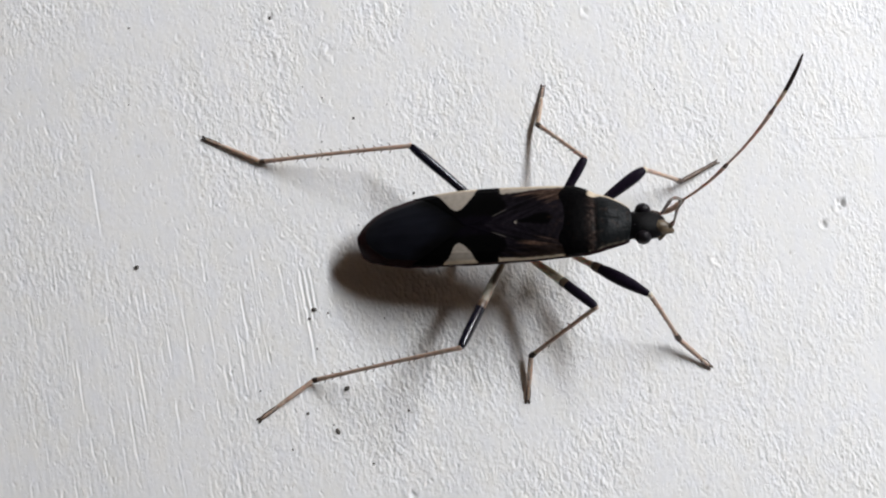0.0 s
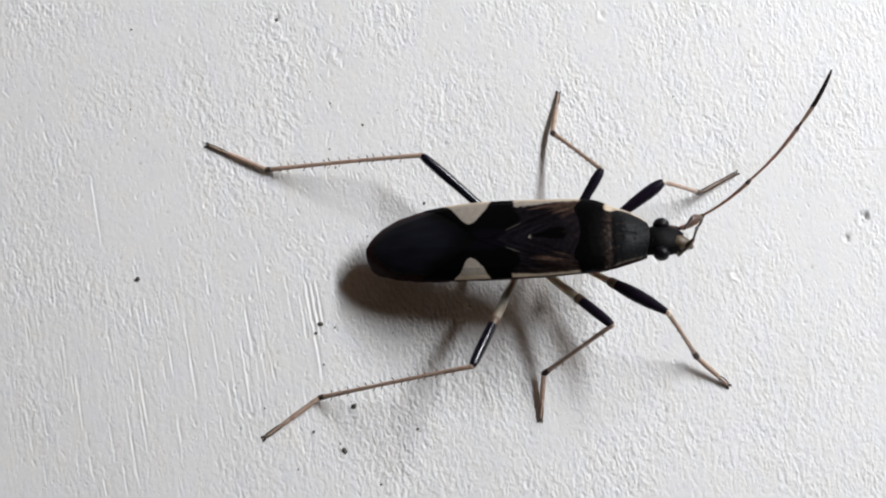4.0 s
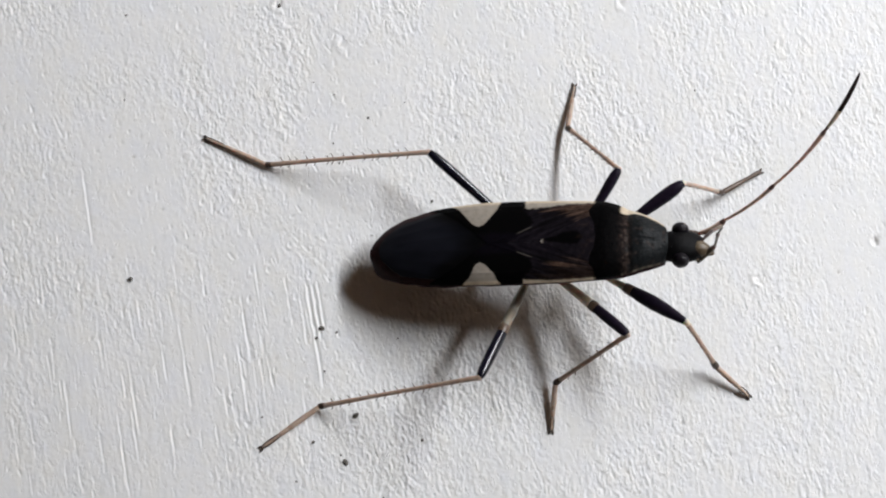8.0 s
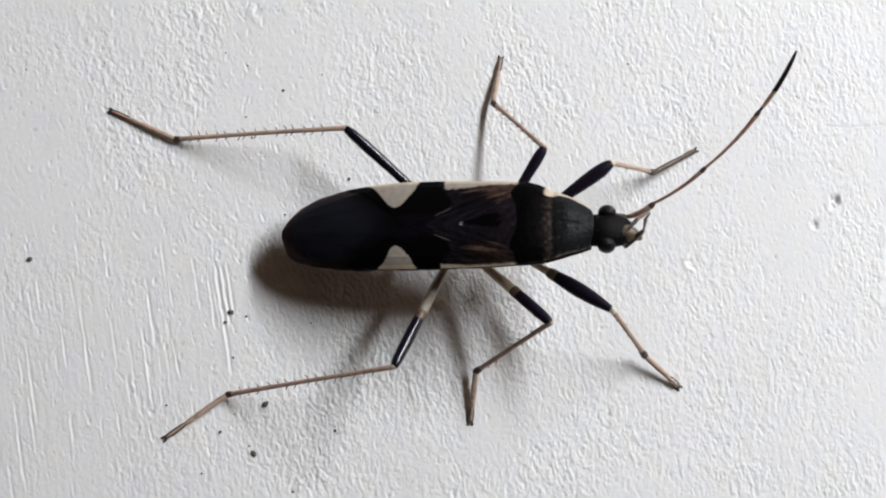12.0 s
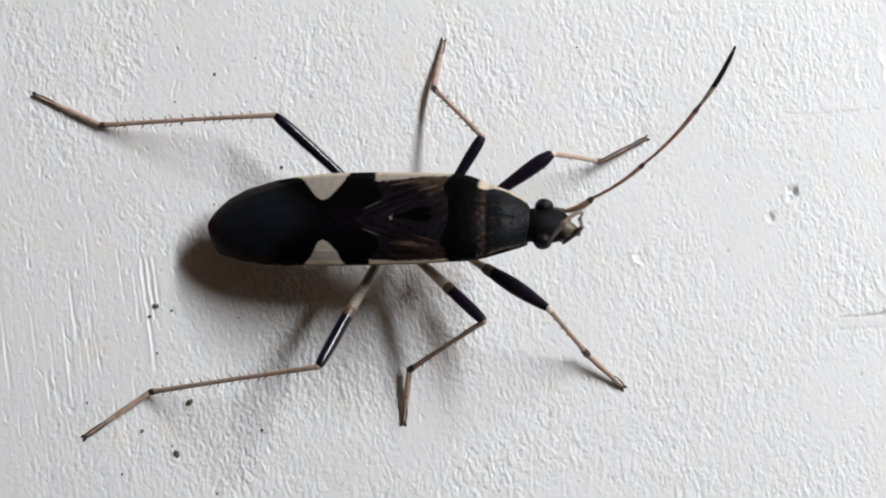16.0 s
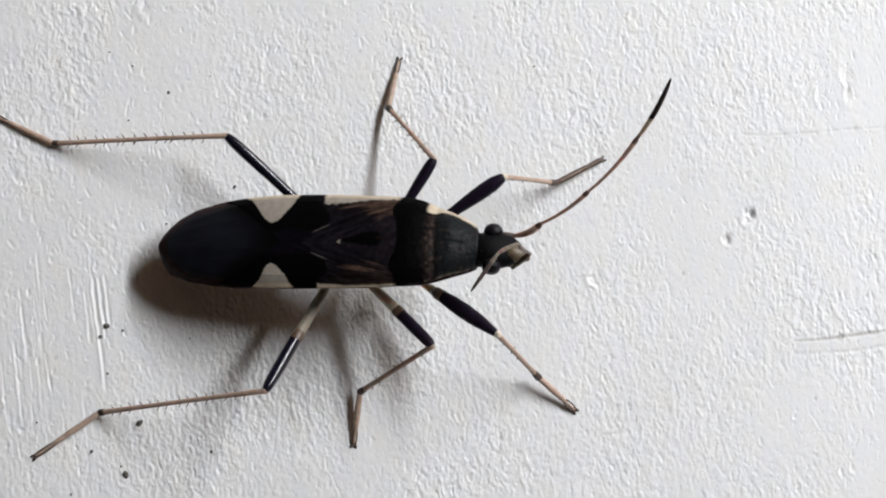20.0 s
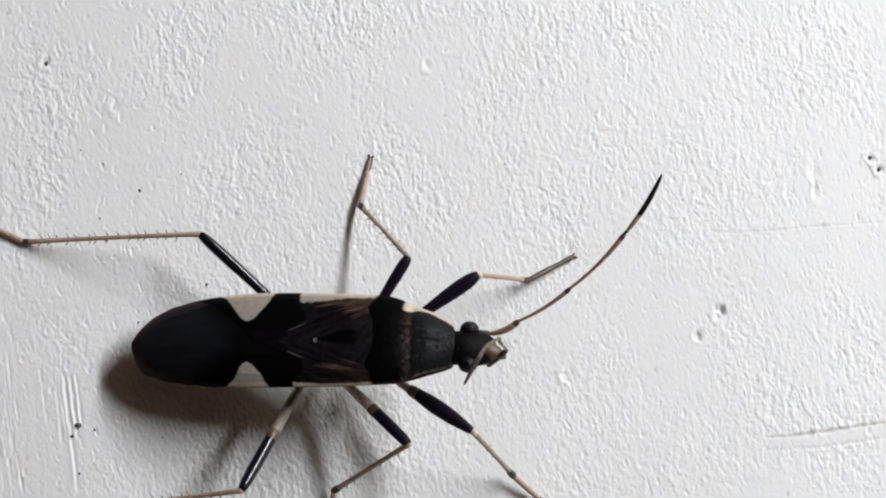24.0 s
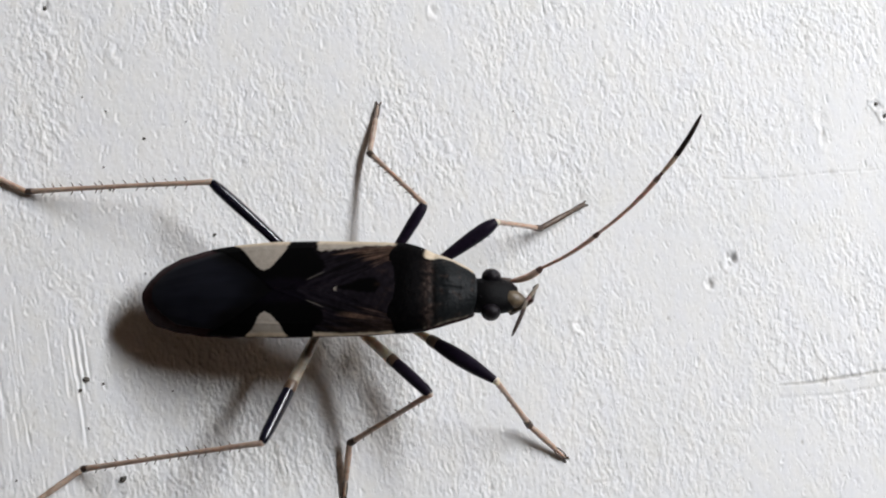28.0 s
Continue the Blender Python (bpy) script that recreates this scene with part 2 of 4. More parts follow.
    def dent(x, y, r, d, squash=1.0, lip=0.6, dirt=0.0):
        k = window(x, x, y, y, 4 * r * max(squash, 1))
        q = np.hypot(X[k] - x, (Y[k] - y) / squash) / r * (1 + 0.25 * np.tanh(blobs[k])) + 0.08 * grain[k]
        side = np.clip(0.5 - 0.9 * (X[k] - x) / r - 0.35 * (Y[k] - y) / r, 0, 1)      # paint pushed up on one side
        z[k] += -d * np.exp(-q ** 2) + lip * d * side * np.exp(-((q - 1.5) / 0.55) ** 2)
        if dirt:
            stain[k] = np.maximum(stain[k], dirt * np.exp(-(1.1 * q) ** 2))

    # drag marks of the brush
    for x, y, length, w, d in ((-7.08, -0.1, 3.4, 0.045, 0.03), (-6.9, -0.1, 1.9, 0.04, 0.03), (-7.3, -0.5, 1.6, 0.035, 0.022),
                               (-6.75, 0.1, 1.7, 0.035, 0.026), (-9.3, -2.1, 2.6, 0.035, 0.022), (-9.7, -2.4, 2.2, 0.035, 0.018),
                               (-12.8, -2.6, 2.5, 0.035, 0.018), (-14.4, 3.7, 2.6, 0.035, 0.018), (-11.2, -1.4, 2.8, 0.035, 0.016)):
        groove(x, y, x + 0.165 * length, y - length, w, d, 0.7)
    for _ in range(120):
        x, y = rng.uniform(-17, -7), rng.uniform(-9, 1.0)
        length = rng.uniform(0.5, 1.9)
        groove(x, y, x + (0.165 + rng.normal() * 0.02) * length, y - length, rng.uniform(0.02, 0.034), rng.uniform(0.008, 0.022), 0.6)
    # a smear of paint beside a long scratch, and the scratch
    run = np.interp(X, [13.9, 15.6, 18.3], [-1.58, -1.46, -1.0]) - 0.06
    band = np.exp(-((Y - run) / 0.2) ** 4) / (1 + np.exp((14.1 - X) / 0.08))
    z *= 1 - 0.85 * band
    z += 0.012 * band
    stain += 0.03 * band
    groove(13.95, -1.44, 15.4, -1.31, 0.042, 0.022, 0.05, 0.38)
    groove(14.9, -1.36, 18.3, -0.8, 0.045, 0.03, 0.05, 0.38)
    groove(13.9, -1.84, 15.9, -1.70, 0.06, 0.008, 0.2)
    groove(15.2, -1.76, 18.3, -1.3, 0.045, 0.008, 0.2)
    for x, y, length in ((14.3, 1.1, 2.2), (13.75, 0.6, 1.8), (14.75, 0.2, 1.3)):
        groove(x, y, x - 0.08 * length, y - length, 0.07, 0.009, 0.5)
    # hairline crack
    for a, b in (((12.4, 4.92), (13.3, 4.87)), ((13.2, 4.88), (14.6, 5.03)), ((14.5, 5.02), (16.1, 5.2)), ((16.0, 5.19), (17.8, 5.36))):
        groove(*a, *b, 0.03, 0.01, 0.2, 0.18)
    for x, y, r, d, sq in ((7.91, 0.32, 0.13, 0.045, 1.2),
                           (-8.02, 9.55, 0.13, 0.07, 1.0), (-3.3, -8.2, 0.13, 0.06, 1.2), (15.7, 6.9, 0.16, 0.025, 1.7), (15.72, 6.3, 0.11, 0.025, 2.2),
                           (17.5, 7.4, 0.13, 0.06, 1.0), (17.75, 7.05, 0.13, 0.07, 0.8), (14.74, 7.04, 0.12, 0.018, 1.5), (14.9, 6.2, 0.14, 0.018, 1.4),
                           (12.1, 6.1, 0.12, 0.04, 1.2), (3.6, 9.9, 0.12, 0.04, 1.0), (-5.9, 8.2, 0.12, 0.04, 1.3)):
        dent(x, y, r, d, sq)
    for x, y, r, d in ((11.98, 1.62, 0.11, 0.1), (12.6, 2.3, 0.12, 0.12), (12.72, 2.42, 0.1, 0.1), (12.55, 2.5, 0.09, 0.06)):
        dent(x, y, r * 0.85, d, 1.3, 0.2, 0.2)
    # short crisp flecks that all lean one way, then small pits and grains all over
    for _ in range(2200):
        x, y, length = rng.uniform(-17.5, 18.3), rng.uniform(-8.7, 12.5), rng.uniform(0.1, 0.3)
        lean = rng.normal(0.3, 0.22)
        groove(x, y, x + lean * length, y - length, rng.uniform(0.018, 0.032), rng.uniform(0.008, 0.024) * (1 - 0.7 * still[int((y - y_lo) / step), int((x - x_lo) / step)]), 0.6)
    for _ in range(1500):
        x, y = min(rng.uniform(-17.5, 18.3), rng.uniform(-10, 28)), rng.uniform(-8.7, 12.5)
        dent(x, y, rng.uniform(0.026, 0.055), rng.uniform(-0.014, 0.026), rng.uniform(0.9, 2.6))
    # pores that hold a little dirt
    for _ in range(170):
        x, y = rng.uniform(-17.5, 18.3), rng.uniform(-8.7, 12.5)
        dent(x, y, rng.uniform(0.022, 0.05), rng.uniform(0.006, 0.02), rng.uniform(0.8, 1.8), 0.3, rng.uniform(0.15, 0.6))
    for x, y, r, d, grime in ((-5.97, 8.15, 0.07, 0.02, 0.5), (15.72, 6.42, 0.07, 0.02, 0.45), (14.3, 5.02, 0.06, 0.01, 0.4), (13.75, 4.88, 0.05, 0.01, 0.35), (15.95, 5.2, 0.08, 0.01, 0.45)):
        dent(x, y, r, d, 1.3, 0.2, grime)
    return z - z.mean(), np.clip(stain, 0, 0.9)


def painted_board():
    step = 0.03
    xs = np.arange(-18.6, 19.2, step)
    ys = np.arange(-9.6, 13.6, step)
    rng = np.random.default_rng(11)
    X, Y = np.meshgrid(xs, ys)
    Z, grime = relief(X, Y, step, rng)
    rim = np.minimum.reduce([X - xs[0], xs[-1] - X, Y - ys[0], ys[-1] - Y])
    Z = Z * np.clip(rim / 0.8, 0, 1)
    out = np.array([0.3, 1, 3, 8, 20, 45, 100, 160, 225])
    gx = np.concatenate([xs[0] - out[::-1], xs, xs[-1] + out])
    gy = np.concatenate([ys[0] - out[::-1], ys, ys[-1] + out])
    pad = len(out)
    Z, grime = np.pad(Z, pad), np.pad(grime, pad)
    X, Y = np.meshgrid(gx, gy)
    ny, nx = X.shape
    top = np.stack([X, Y, Z], -1).reshape(-1, 3)
    i = np.arange(ny * nx).reshape(ny, nx)
    quads = np.stack([i[:-1, :-1], i[:-1, 1:], i[1:, 1:], i[1:, :-1]], -1).reshape(-1, 4)
    loop = np.concatenate([i[0, :-1], i[:-1, -1], i[-1, :0:-1], i[:0:-1, 0]])
    under = top[loop] - np.array([0, 0, 22.0])
    low = ny * nx + np.arange(len(loop))
    side = np.stack([loop, low, np.roll(low, -1), np.roll(loop, -1)], -1)
    verts = np.concatenate([top, under]) * MM
    corners = np.concatenate([quads.ravel(), side.ravel(), low[::-1]])
    sizes = np.concatenate([np.full(len(quads) + len(side), 4), [len(low)]])
    me = bpy.data.meshes.new("painted_board")
    me.vertices.add(len(verts))
    me.vertices.foreach_set("co", verts.ravel())
    me.loops.add(len(corners))
    me.loops.foreach_set("vertex_index", corners.astype(np.int32))
    me.polygons.add(len(sizes))
    me.polygons.foreach_set("loop_start", np.concatenate([[0], np.cumsum(sizes)[:-1]]).astype(np.int32))
    me.polygons.foreach_set("use_smooth", np.concatenate([np.ones(len(quads), bool), np.zeros(len(side) + 1, bool)]))
    me.update(calc_edges=True)
    me.validate()
    me.attributes.new("stain", "FLOAT", "POINT").data.foreach_set("value", np.concatenate([grime.ravel(), np.zeros(len(under))]).astype(np.float32))
    me.materials.append(PAINT)
    tagged(new("ground", me), "white painted board with brush drags, stipple and a long scratch", "painted board", kind="structure")

    def height(x, y):
        return float(Z[pad + int(round((y - ys[0]) / step)), pad + int(round((x - xs[0]) / step))])
    return height


surface_height = painted_board()


# ---- unseen dark brown box that closes the place, added to dim and warm the shade ----
def slabs(name, boxes, label, material=UNSEEN_BROWN):
    bm = bmesh.new()
    for x0, y0, z0, x1, y1, z1 in boxes:
        made = bmesh.ops.create_cube(bm, size=1.0)["verts"]
        for v in made:
            v.co = Vector(((x0 + x1) / 2 + v.co.x * (x1 - x0), (y0 + y1) / 2 + v.co.y * (y1 - y0), (z0 + z1) / 2 + v.co.z * (z1 - z0)))
    me = bpy.data.meshes.new(name)
    bm.to_mesh(me)
    bm.free()
    me.materials.append(material)
    return tagged(new(name, me), label, name.split("_")[0], kind="structure")


def unseen_room():
    e, n, t, hi = 0.147, 0.2, 0.025, 0.15         # inner faces, thickness, height
    x0, x1 = LAMP_SLOT.x - OPEN_X / 2, LAMP_SLOT.x + OPEN_X / 2
    y0, y1 = LAMP_SLOT.y - OPEN_Y / 2, LAMP_SLOT.y + OPEN_Y / 2
    slabs("wall_east", [(e, -e, 0.003, e + t, n, hi)], "unseen plain dark brown wall, added to dim the light")
    slabs("wall_west", [(-e - t, -e, 0.003, -e, n, hi)], "unseen plain dark brown wall, added to dim the light")
    slabs("wall_north", [(-e - t, n, 0.003, e + t, n + t, hi)], "unseen plain dark brown wall, added to dim the light")
    slabs("wall_south", [(-e - t, -e - t, 0.003, e + t, -e, hi)], "unseen plain dark brown wall, added to dim the light")
    slabs("ceiling", [(-e - t, -e - t, hi, x0, n + t, hi + t), (x1, -e - t, hi, e + t, n + t, hi + t), (x0, -e - t, hi, x1, y0, hi + t), (x0, y1, hi, x1, n + t, hi + t)],
          "unseen dark brown ceiling with a narrow slot for the added lamp")


unseen_room()


# ---- mesh helpers ----
def part(name, bm, material, parent, label=""):
    """Links a bmesh, given in millimetres, as one smooth mesh under parent."""
    bmesh.ops.scale(bm, vec=(MM, MM, MM), verts=bm.verts)
    me = bpy.data.meshes.new(name)
    bm.to_mesh(me)
    bm.free()
    for p in me.polygons:
        p.use_smooth = True
    me.materials.append(material)
    ob = new(name, me)
    ob.parent = parent
    return tagged(ob, label)


def tube(bm, points, radii, sides=14, flat=1.0):
    """A closed tapering tube along points, ends rounded off."""
    pts = [Vector(p) for p in points]
    rad = list(radii)
    d0, d1 = (pts[1] - pts[0]).normalized(), (pts[-1] - pts[-2]).normalized()
    head = [(pts[0] - d0 * rad[0] * k, rad[0] * r) for k, r in ((0.9, 0.35), (0.55, 0.8))]
    tail = [(pts[-1] + d1 * rad[-1] * k, rad[-1] * r) for k, r in ((0.55, 0.8), (0.9, 0.35))]
    pts = [p for p, _ in head] + pts + [p for p, _ in tail]
    rad = [r for _, r in head] + rad + [r for _, r in tail]
    ref = Vector((0, 0, 1)) if abs(d0.z) < 0.9 else Vector((0, 1, 0))
    rings = []
    for k, (p, r) in enumerate(zip(pts, rad)):
        d = (pts[min(k + 1, len(pts) - 1)] - pts[max(k - 1, 0)]).normalized()
        a = d.cross(ref).normalized()
        b = a.cross(d).normalized()
        rings.append([bm.verts.new(p + a * (r * math.cos(w)) + b * (r * flat * math.sin(w)))
                      for w in (2 * math.pi * s / sides for s in range(sides))])
    for q0, q1 in zip(rings, rings[1:]):
        for s in range(sides):
            bm.faces.new((q0[s], q0[(s + 1) % sides], q1[(s + 1) % sides], q1[s]))
    bm.faces.new(rings[0][::-1])
    bm.faces.new(rings[-1])
    bmesh.ops.recalc_face_normals(bm, faces=bm.faces)
    return bm


def along(a, b, n, bow=(0, 0, 0)):
    a, b, w = Vector(a), Vector(b), Vector(bow)
    return [a.lerp(b, k / (n - 1)) + w * (4 * (k / (n - 1)) * (1 - k / (n - 1))) for k in range(n)]


def grown(table, u):
    """Smooth reading of a table of (u, value)."""
    us, vs = zip(*table)
    return float(np.interp(u, us, vs))


# ---- the insect: body frame, u forward, v to its left side, n up from its back ----
BACK = Vector((-4.864, 0.666, 1.224))
FWD, LEFT, UP = Vector((0.952, -0.009, 0.306)), Vector((0.059, 0.986, -0.153)), Vector((-0.301, 0.164, 0.94))


def at(u, v, n):
    return BACK + FWD * u + LEFT * (v + 0.04) + UP * n


HALF = ((-0.24, 0.27), (-0.2, 0.42), (-0.1, 0.6), (0.12, 0.8), (0.4, 0.96), (0.9, 1.13), (1.55, 1.27), (2.6, 1.385), (3.6, 1.43), (4.6, 1.435), (6.0, 1.41), (6.9, 1.37),
        (7.4, 1.32), (7.9, 1.2), (8.3, 1.03), (8.7, 0.89), (9.05, 0.75), (9.25, 0.64), (9.36, 0.5))
RISE = ((-0.25, 0.02), (0.4, 0.27), (1.0, 0.4), (2.0, 0.52), (3.5, 0.58), (5.0, 0.5), (6.2, 0.42), (7.0, 0.38), (7.6, 0.3), (8.0, 0.12), (8.3, 0.06), (8.8, -0.08), (9.2, -0.24), (9.4, -0.36))


def rounded(table, u):
    """The table read with its corners rounded off, less so towards the tail."""
    r = min(max(0.4 * (u + 0.25), 0.0), 0.22)
    return sum(grown(table, u + r * k / 3) for k in range(-3, 4)) / 7


def half(u):
    return rounded(HALF, u)


def middle(u):
    """Where the seam between the wings runs; it lies a little off the axis."""
    return grown(((2.0, -0.16), (4.5, -0.2), (5.5, -0.17), (7.0, -0.12), (8.3, -0.05)), u)


def back(u, v):
    """Height of the insect's back over its body plane."""
    q = min(abs(v) / max(half(u), 1e-3), 1.0)
    return rounded(RISE, u) - 0.30 * q ** 2.4 - 0.12 * q ** 8


def sheet(cols, lift, thick=0.07, marks=None, wave=None, fade=1.0, drop=0.5):
    """A thin shell on the back. cols: rows of (u, v) points, one list a column. Returns the bmesh with its marks as vertex layers."""
    bm = bmesh.new()
    layers = {k: bm.verts.layers.float.new(k) for k in (marks or {})}
    grid = []
    for ci, col in enumerate(cols):
        line = []
        for ri, (u, v) in enumerate(col):
            edge = ci in (0, len(cols) - 1) or ri in (0, len(col) - 1)
            z = back(u, v) + lift - (thick * drop if edge else 0) + (wave(u, v) if wave else 0)
            vert = bm.verts.new(at(u, v, z))
            for k, fn in (marks or {}).items():
                vert[layers[k]] = fn(u, v)
            line.append(vert)
        grid.append(line)
    for c0, c1 in zip(grid, grid[1:]):
        for k in range(len(c0) - 1):
            bm.faces.new((c0[k], c0[k + 1], c1[k + 1], c1[k]))
    border = grid[0][:] + [c[-1] for c in grid[1:]] + grid[-1][-2::-1] + [c[0] for c in grid[-2:0:-1]]
    low, lip = [], []
    for b in border:
        t = bm.verts.new(b.co)
        for k in layers:
            t[layers[k]] = b[layers[k]]
        lip.append(t)
        w = bm.verts.new(b.co - UP * thick)
        for k in layers:
            w[layers[k]] = b[layers[k]] * fade
        low.append(w)
    for k in range(len(border)):
        j = (k + 1) % len(border)
        bm.faces.new((lip[k], lip[j], low[j], low[k]))
    bm.normal_update()
    if grid[1][1].normal.dot(UP) < 0:
        bmesh.ops.reverse_faces(bm, faces=bm.faces)
    return bm


def step_in(x, a, b):
    q = min(max((x - a) / (b - a), 0.0), 1.0)
    return q * q * (3 - 2 * q)


def wob(u, v, scale=3.0, k=0.0):
    return noise.noise(Vector((u * scale, v * scale, k)))


SPOT_LEFT = ((0.0, 2.42, 4.1), (0.12, 2.62, 4.06), (0.28, 2.76, 4.03), (0.46, 2.9, 3.95), (0.7, 3.07, 3.78), (0.85, 3.19, 3.68), (0.95, 3.33, 3.58), (1.0, 3.46, 3.46))
SPOT_RIGHT = ((0.0, 2.87, 4.12), (0.07, 2.98, 4.04), (0.15, 3.1, 3.98), (0.33, 3.22, 3.88), (0.46, 3.28, 3.74), (0.57, 3.36, 3.64), (0.63, 3.5, 3.5))


def wing_pale(u, v):
    """Cream: the side spot and the pale front margin."""
    a = abs(v - middle(u))
    j = 0.055 * wob(u, v, 5.0, v > 0) + 0.065 * wob(u, v, 11.0, 3.0)
    depth = half(u) - abs(v)
    d, lo, hi = zip(*(SPOT_LEFT if v > 0 else SPOT_RIGHT))
    q = depth + j
    spot = 0.0
    if q < d[-1]:
        spot = step_in(min(u - np.interp(q, d, lo), np.interp(q, d, hi) - u) + j * 0.8, -0.012, 0.02)
    wide = grown(((4.9, 0.4), (5.5, 0.36), (6.3, 0.2), (7.1, 0.16)), u) if v > 0 else grown(((4.9, 0.09), (5.6, 0.05), (7.1, 0.045)), u)
    band = step_in(wide - depth + j * (0.8 if v > 0 else 0.3), -0.02, 0.03) * step_in(u + j, 4.8 + 0.3 * depth, 4.86 + 0.3 * depth) * step_in(u, 7.15, 7.0)
    nick = step_in(0.026 - abs(a - 0.34 - 0.45 * (u - 4.75)), 0, 0.02) * step_in(u, 4.62, 4.75) * step_in(u, 5.2, 5.05) * 0.22
    return max(spot, band, nick)


def wing_tan(u, v):
    """Brown and tan streaks that fan in from the margin."""
    depth = half(u) - abs(v)
    ang = (depth - 0.05) / max(8.3 - u, 0.35)
    fibre = noise.noise(Vector((u * 0.6, ang * 24.0, 3.0 if v > 0 else 7.0))) + 0.6 * noise.noise(Vector((u * 1.3, ang * 52.0, 11.0)))
    if v > 0:
        far = grown(((5.1, 0.5), (6.0, 0.62), (6.6, 0.95), (7.1, 0.85)), u)
        strong = 0.42
    else:
        far = grown(((5.1, 0.3), (6.0, 0.62), (7.1, 0.75)), u)
        strong = 0.16
    wash = step_in(far - depth + 0.25 * fibre, 0.0, 0.4) * (0.3 + 0.7 * step_in(fibre, -0.25, 0.35))
    streak = step_in(fibre, 0.3, 0.6) * step_in(far + 0.15 - depth, 0.0, 0.3)
    return min(1.0, strong * wash + 0.24 * streak) * step_in(u + 0.2 * fibre, 5.0, 5.3) * step_in(u, 7.15, 7.0)


def corium(u, v):
    """One on the greyer front half of the wing, nought on the black bar behind it."""
    a = abs(v - middle(u))
    start = grown(((0.0, 4.4), (0.3, 4.7), (0.6, 5.1), (0.9, 5.13), (1.02, 4.9), (1.4, 4.78)), a)
    return step_in(u + 0.12 * wob(u, v, 4.0) + 0.12 * wob(u, v, 10.0), start - 0.04, start + 0.06)


def wing_brown(u, v):
    a = abs(v - middle(u))
    fibre = noise.noise(Vector((u * 0.9, (a - 0.42 * u) * 9.0, 5.0))) + 0.7 * noise.noise(Vector((u * 1.7, (a - 0.42 * u) * 21.0, 8.0)))
    return corium(u, v) * min(max(0.55 + 0.9 * fibre, 0.05), 1.3)


def wing_margin(u, v):
    return step_in(half(u) - abs(v) + 0.03 * wob(u, v, 6.0), 0.2 if v > 0 else 0.12, 0.06 if v > 0 else 0.05)


def wing_velvet(u, v):
    a = abs(v - middle(u))
    return step_in(a + 0.08 * wob(u, v, 4.0), 0.25, 0.45)


def forewing(side, bug, label):
    cols = []
    for k in range(61):
        q = k / 60
        col = []
        for m in range(131):
            start = 1.75 + 1.95 * (1 - q) ** 0.85
            u = start + (7.3 - start) * m / 130
            c = middle(u) + side * 0.004
            col.append((u, c + (side * (half(u) - 0.005) - c) * q))
        cols.append(col)

    def vein(u, v):
        return 0.016 * math.exp(-((abs(v - middle(u)) - 0.3 - 0.4 * (u - 4.6)) / 0.04) ** 2) + 0.012 * math.exp(-((abs(v) - half(u) + 0.3) / 0.035) ** 2)
    return part("forewing", sheet(cols, 0.022, 0.045, {"pale": wing_pale, "margin": wing_margin, "tan": wing_tan, "brown": wing_brown, "velvet": wing_velvet}, vein, 1.0, 0.1), WING, bug, label)


def wing_tip(bug):
    cols = []
    for k in range(41):
        s = -1 + 2 * k / 40
        col = []
        for m in range(70):
            tip = 0.1 + 0.75 * abs(s) ** 3.2
            u = tip + (4.4 - tip) * m / 69
            col.append((u, s * max(half(u) - 0.1 - (0.19 if s > 0 else 0.06) * step_in(u, 2.6, 1.5), 0.04)))
        cols.append(col)

    def black(u, v):
        side = abs(v) / half(u)
        return step_in(u + 0.15 * wob(u, v, 3.0), 2.2 - 0.6 * step_in(side, 0.2, 0.75), 3.5 - 1.3 * step_in(side, 0.2, 0.75))

    def vein(u, v):
        fan = math.sin(9.0 * v / (0.5 + 0.35 * u) + 0.6) ** 8
        return 0.010 * fan * step_in(u, 0.4, 1.0)
    return part("wing_membrane", sheet(cols, 0.0, 0.02, {"brown": black}, vein, 1.0, 0.1), MEMBRANE, bug, "smoky grey-black overlapping wing tip")


def abdomen(bug):
    """The body under the wings, closed below, with the dark rim that shows round the wing tip."""
    bm = bmesh.new()
    rings = []
    stations = [-0.25, -0.24, -0.22, -0.2, -0.17, -0.13, -0.09, -0.04, 0.02, 0.08, 0.15, 0.24, 0.35, 0.48, 0.62, 0.8, 1.0, 1.25, 1.5, 1.75, 2.0, 2.25, 2.5, 2.75, 3.0, 3.3, 3.6, 4.2, 4.8, 5.4, 6.0, 6.5, 7.0, 7.4, 7.8, 8.2, 8.6, 9.0, 9.2]
    for u in stations:
        w = half(u) + 0.012 - 0.05 * step_in(u, 2.3, 2.9) * step_in(u, 7.6, 7.2)
        if u < 6:
            w += 0.012 * math.sin(u * 9.0)
        deep = grown(((-0.25, 0.03), (0.0, 0.1), (0.5, 0.24), (1.5, 0.68), (3, 1.1), (5, 1.3), (7, 1.1), (8.2, 0.85), (9.2, 0.55)), u)
        ring = []
        for k in range(23):
            v = w * math.cos(math.pi * k / 22)
            ring.append(bm.verts.new(at(u, v, back(u, v) - 0.05)))
        edge = back(u, w) - 0.05
        for k in range(1, 16):
            a = math.pi * k / 16
            ring.append(bm.verts.new(at(u, -w * math.cos(a) * (1 - 0.1 * math.sin(a)), edge - deep * math.sin(a) ** 0.8)))
        rings.append(ring)
    n = len(rings[0])
    for r0, r1 in zip(rings, rings[1:]):
        for k in range(n):
            bm.faces.new((r0[k], r0[(k + 1) % n], r1[(k + 1) % n], r1[k]))
    bm.faces.new(rings[0][::-1])
    bm.faces.new(rings[-1])
    bmesh.ops.recalc_face_normals(bm, faces=bm.faces)
    return part("abdomen", bm, RIM, bug, "dark brown segmented abdomen")


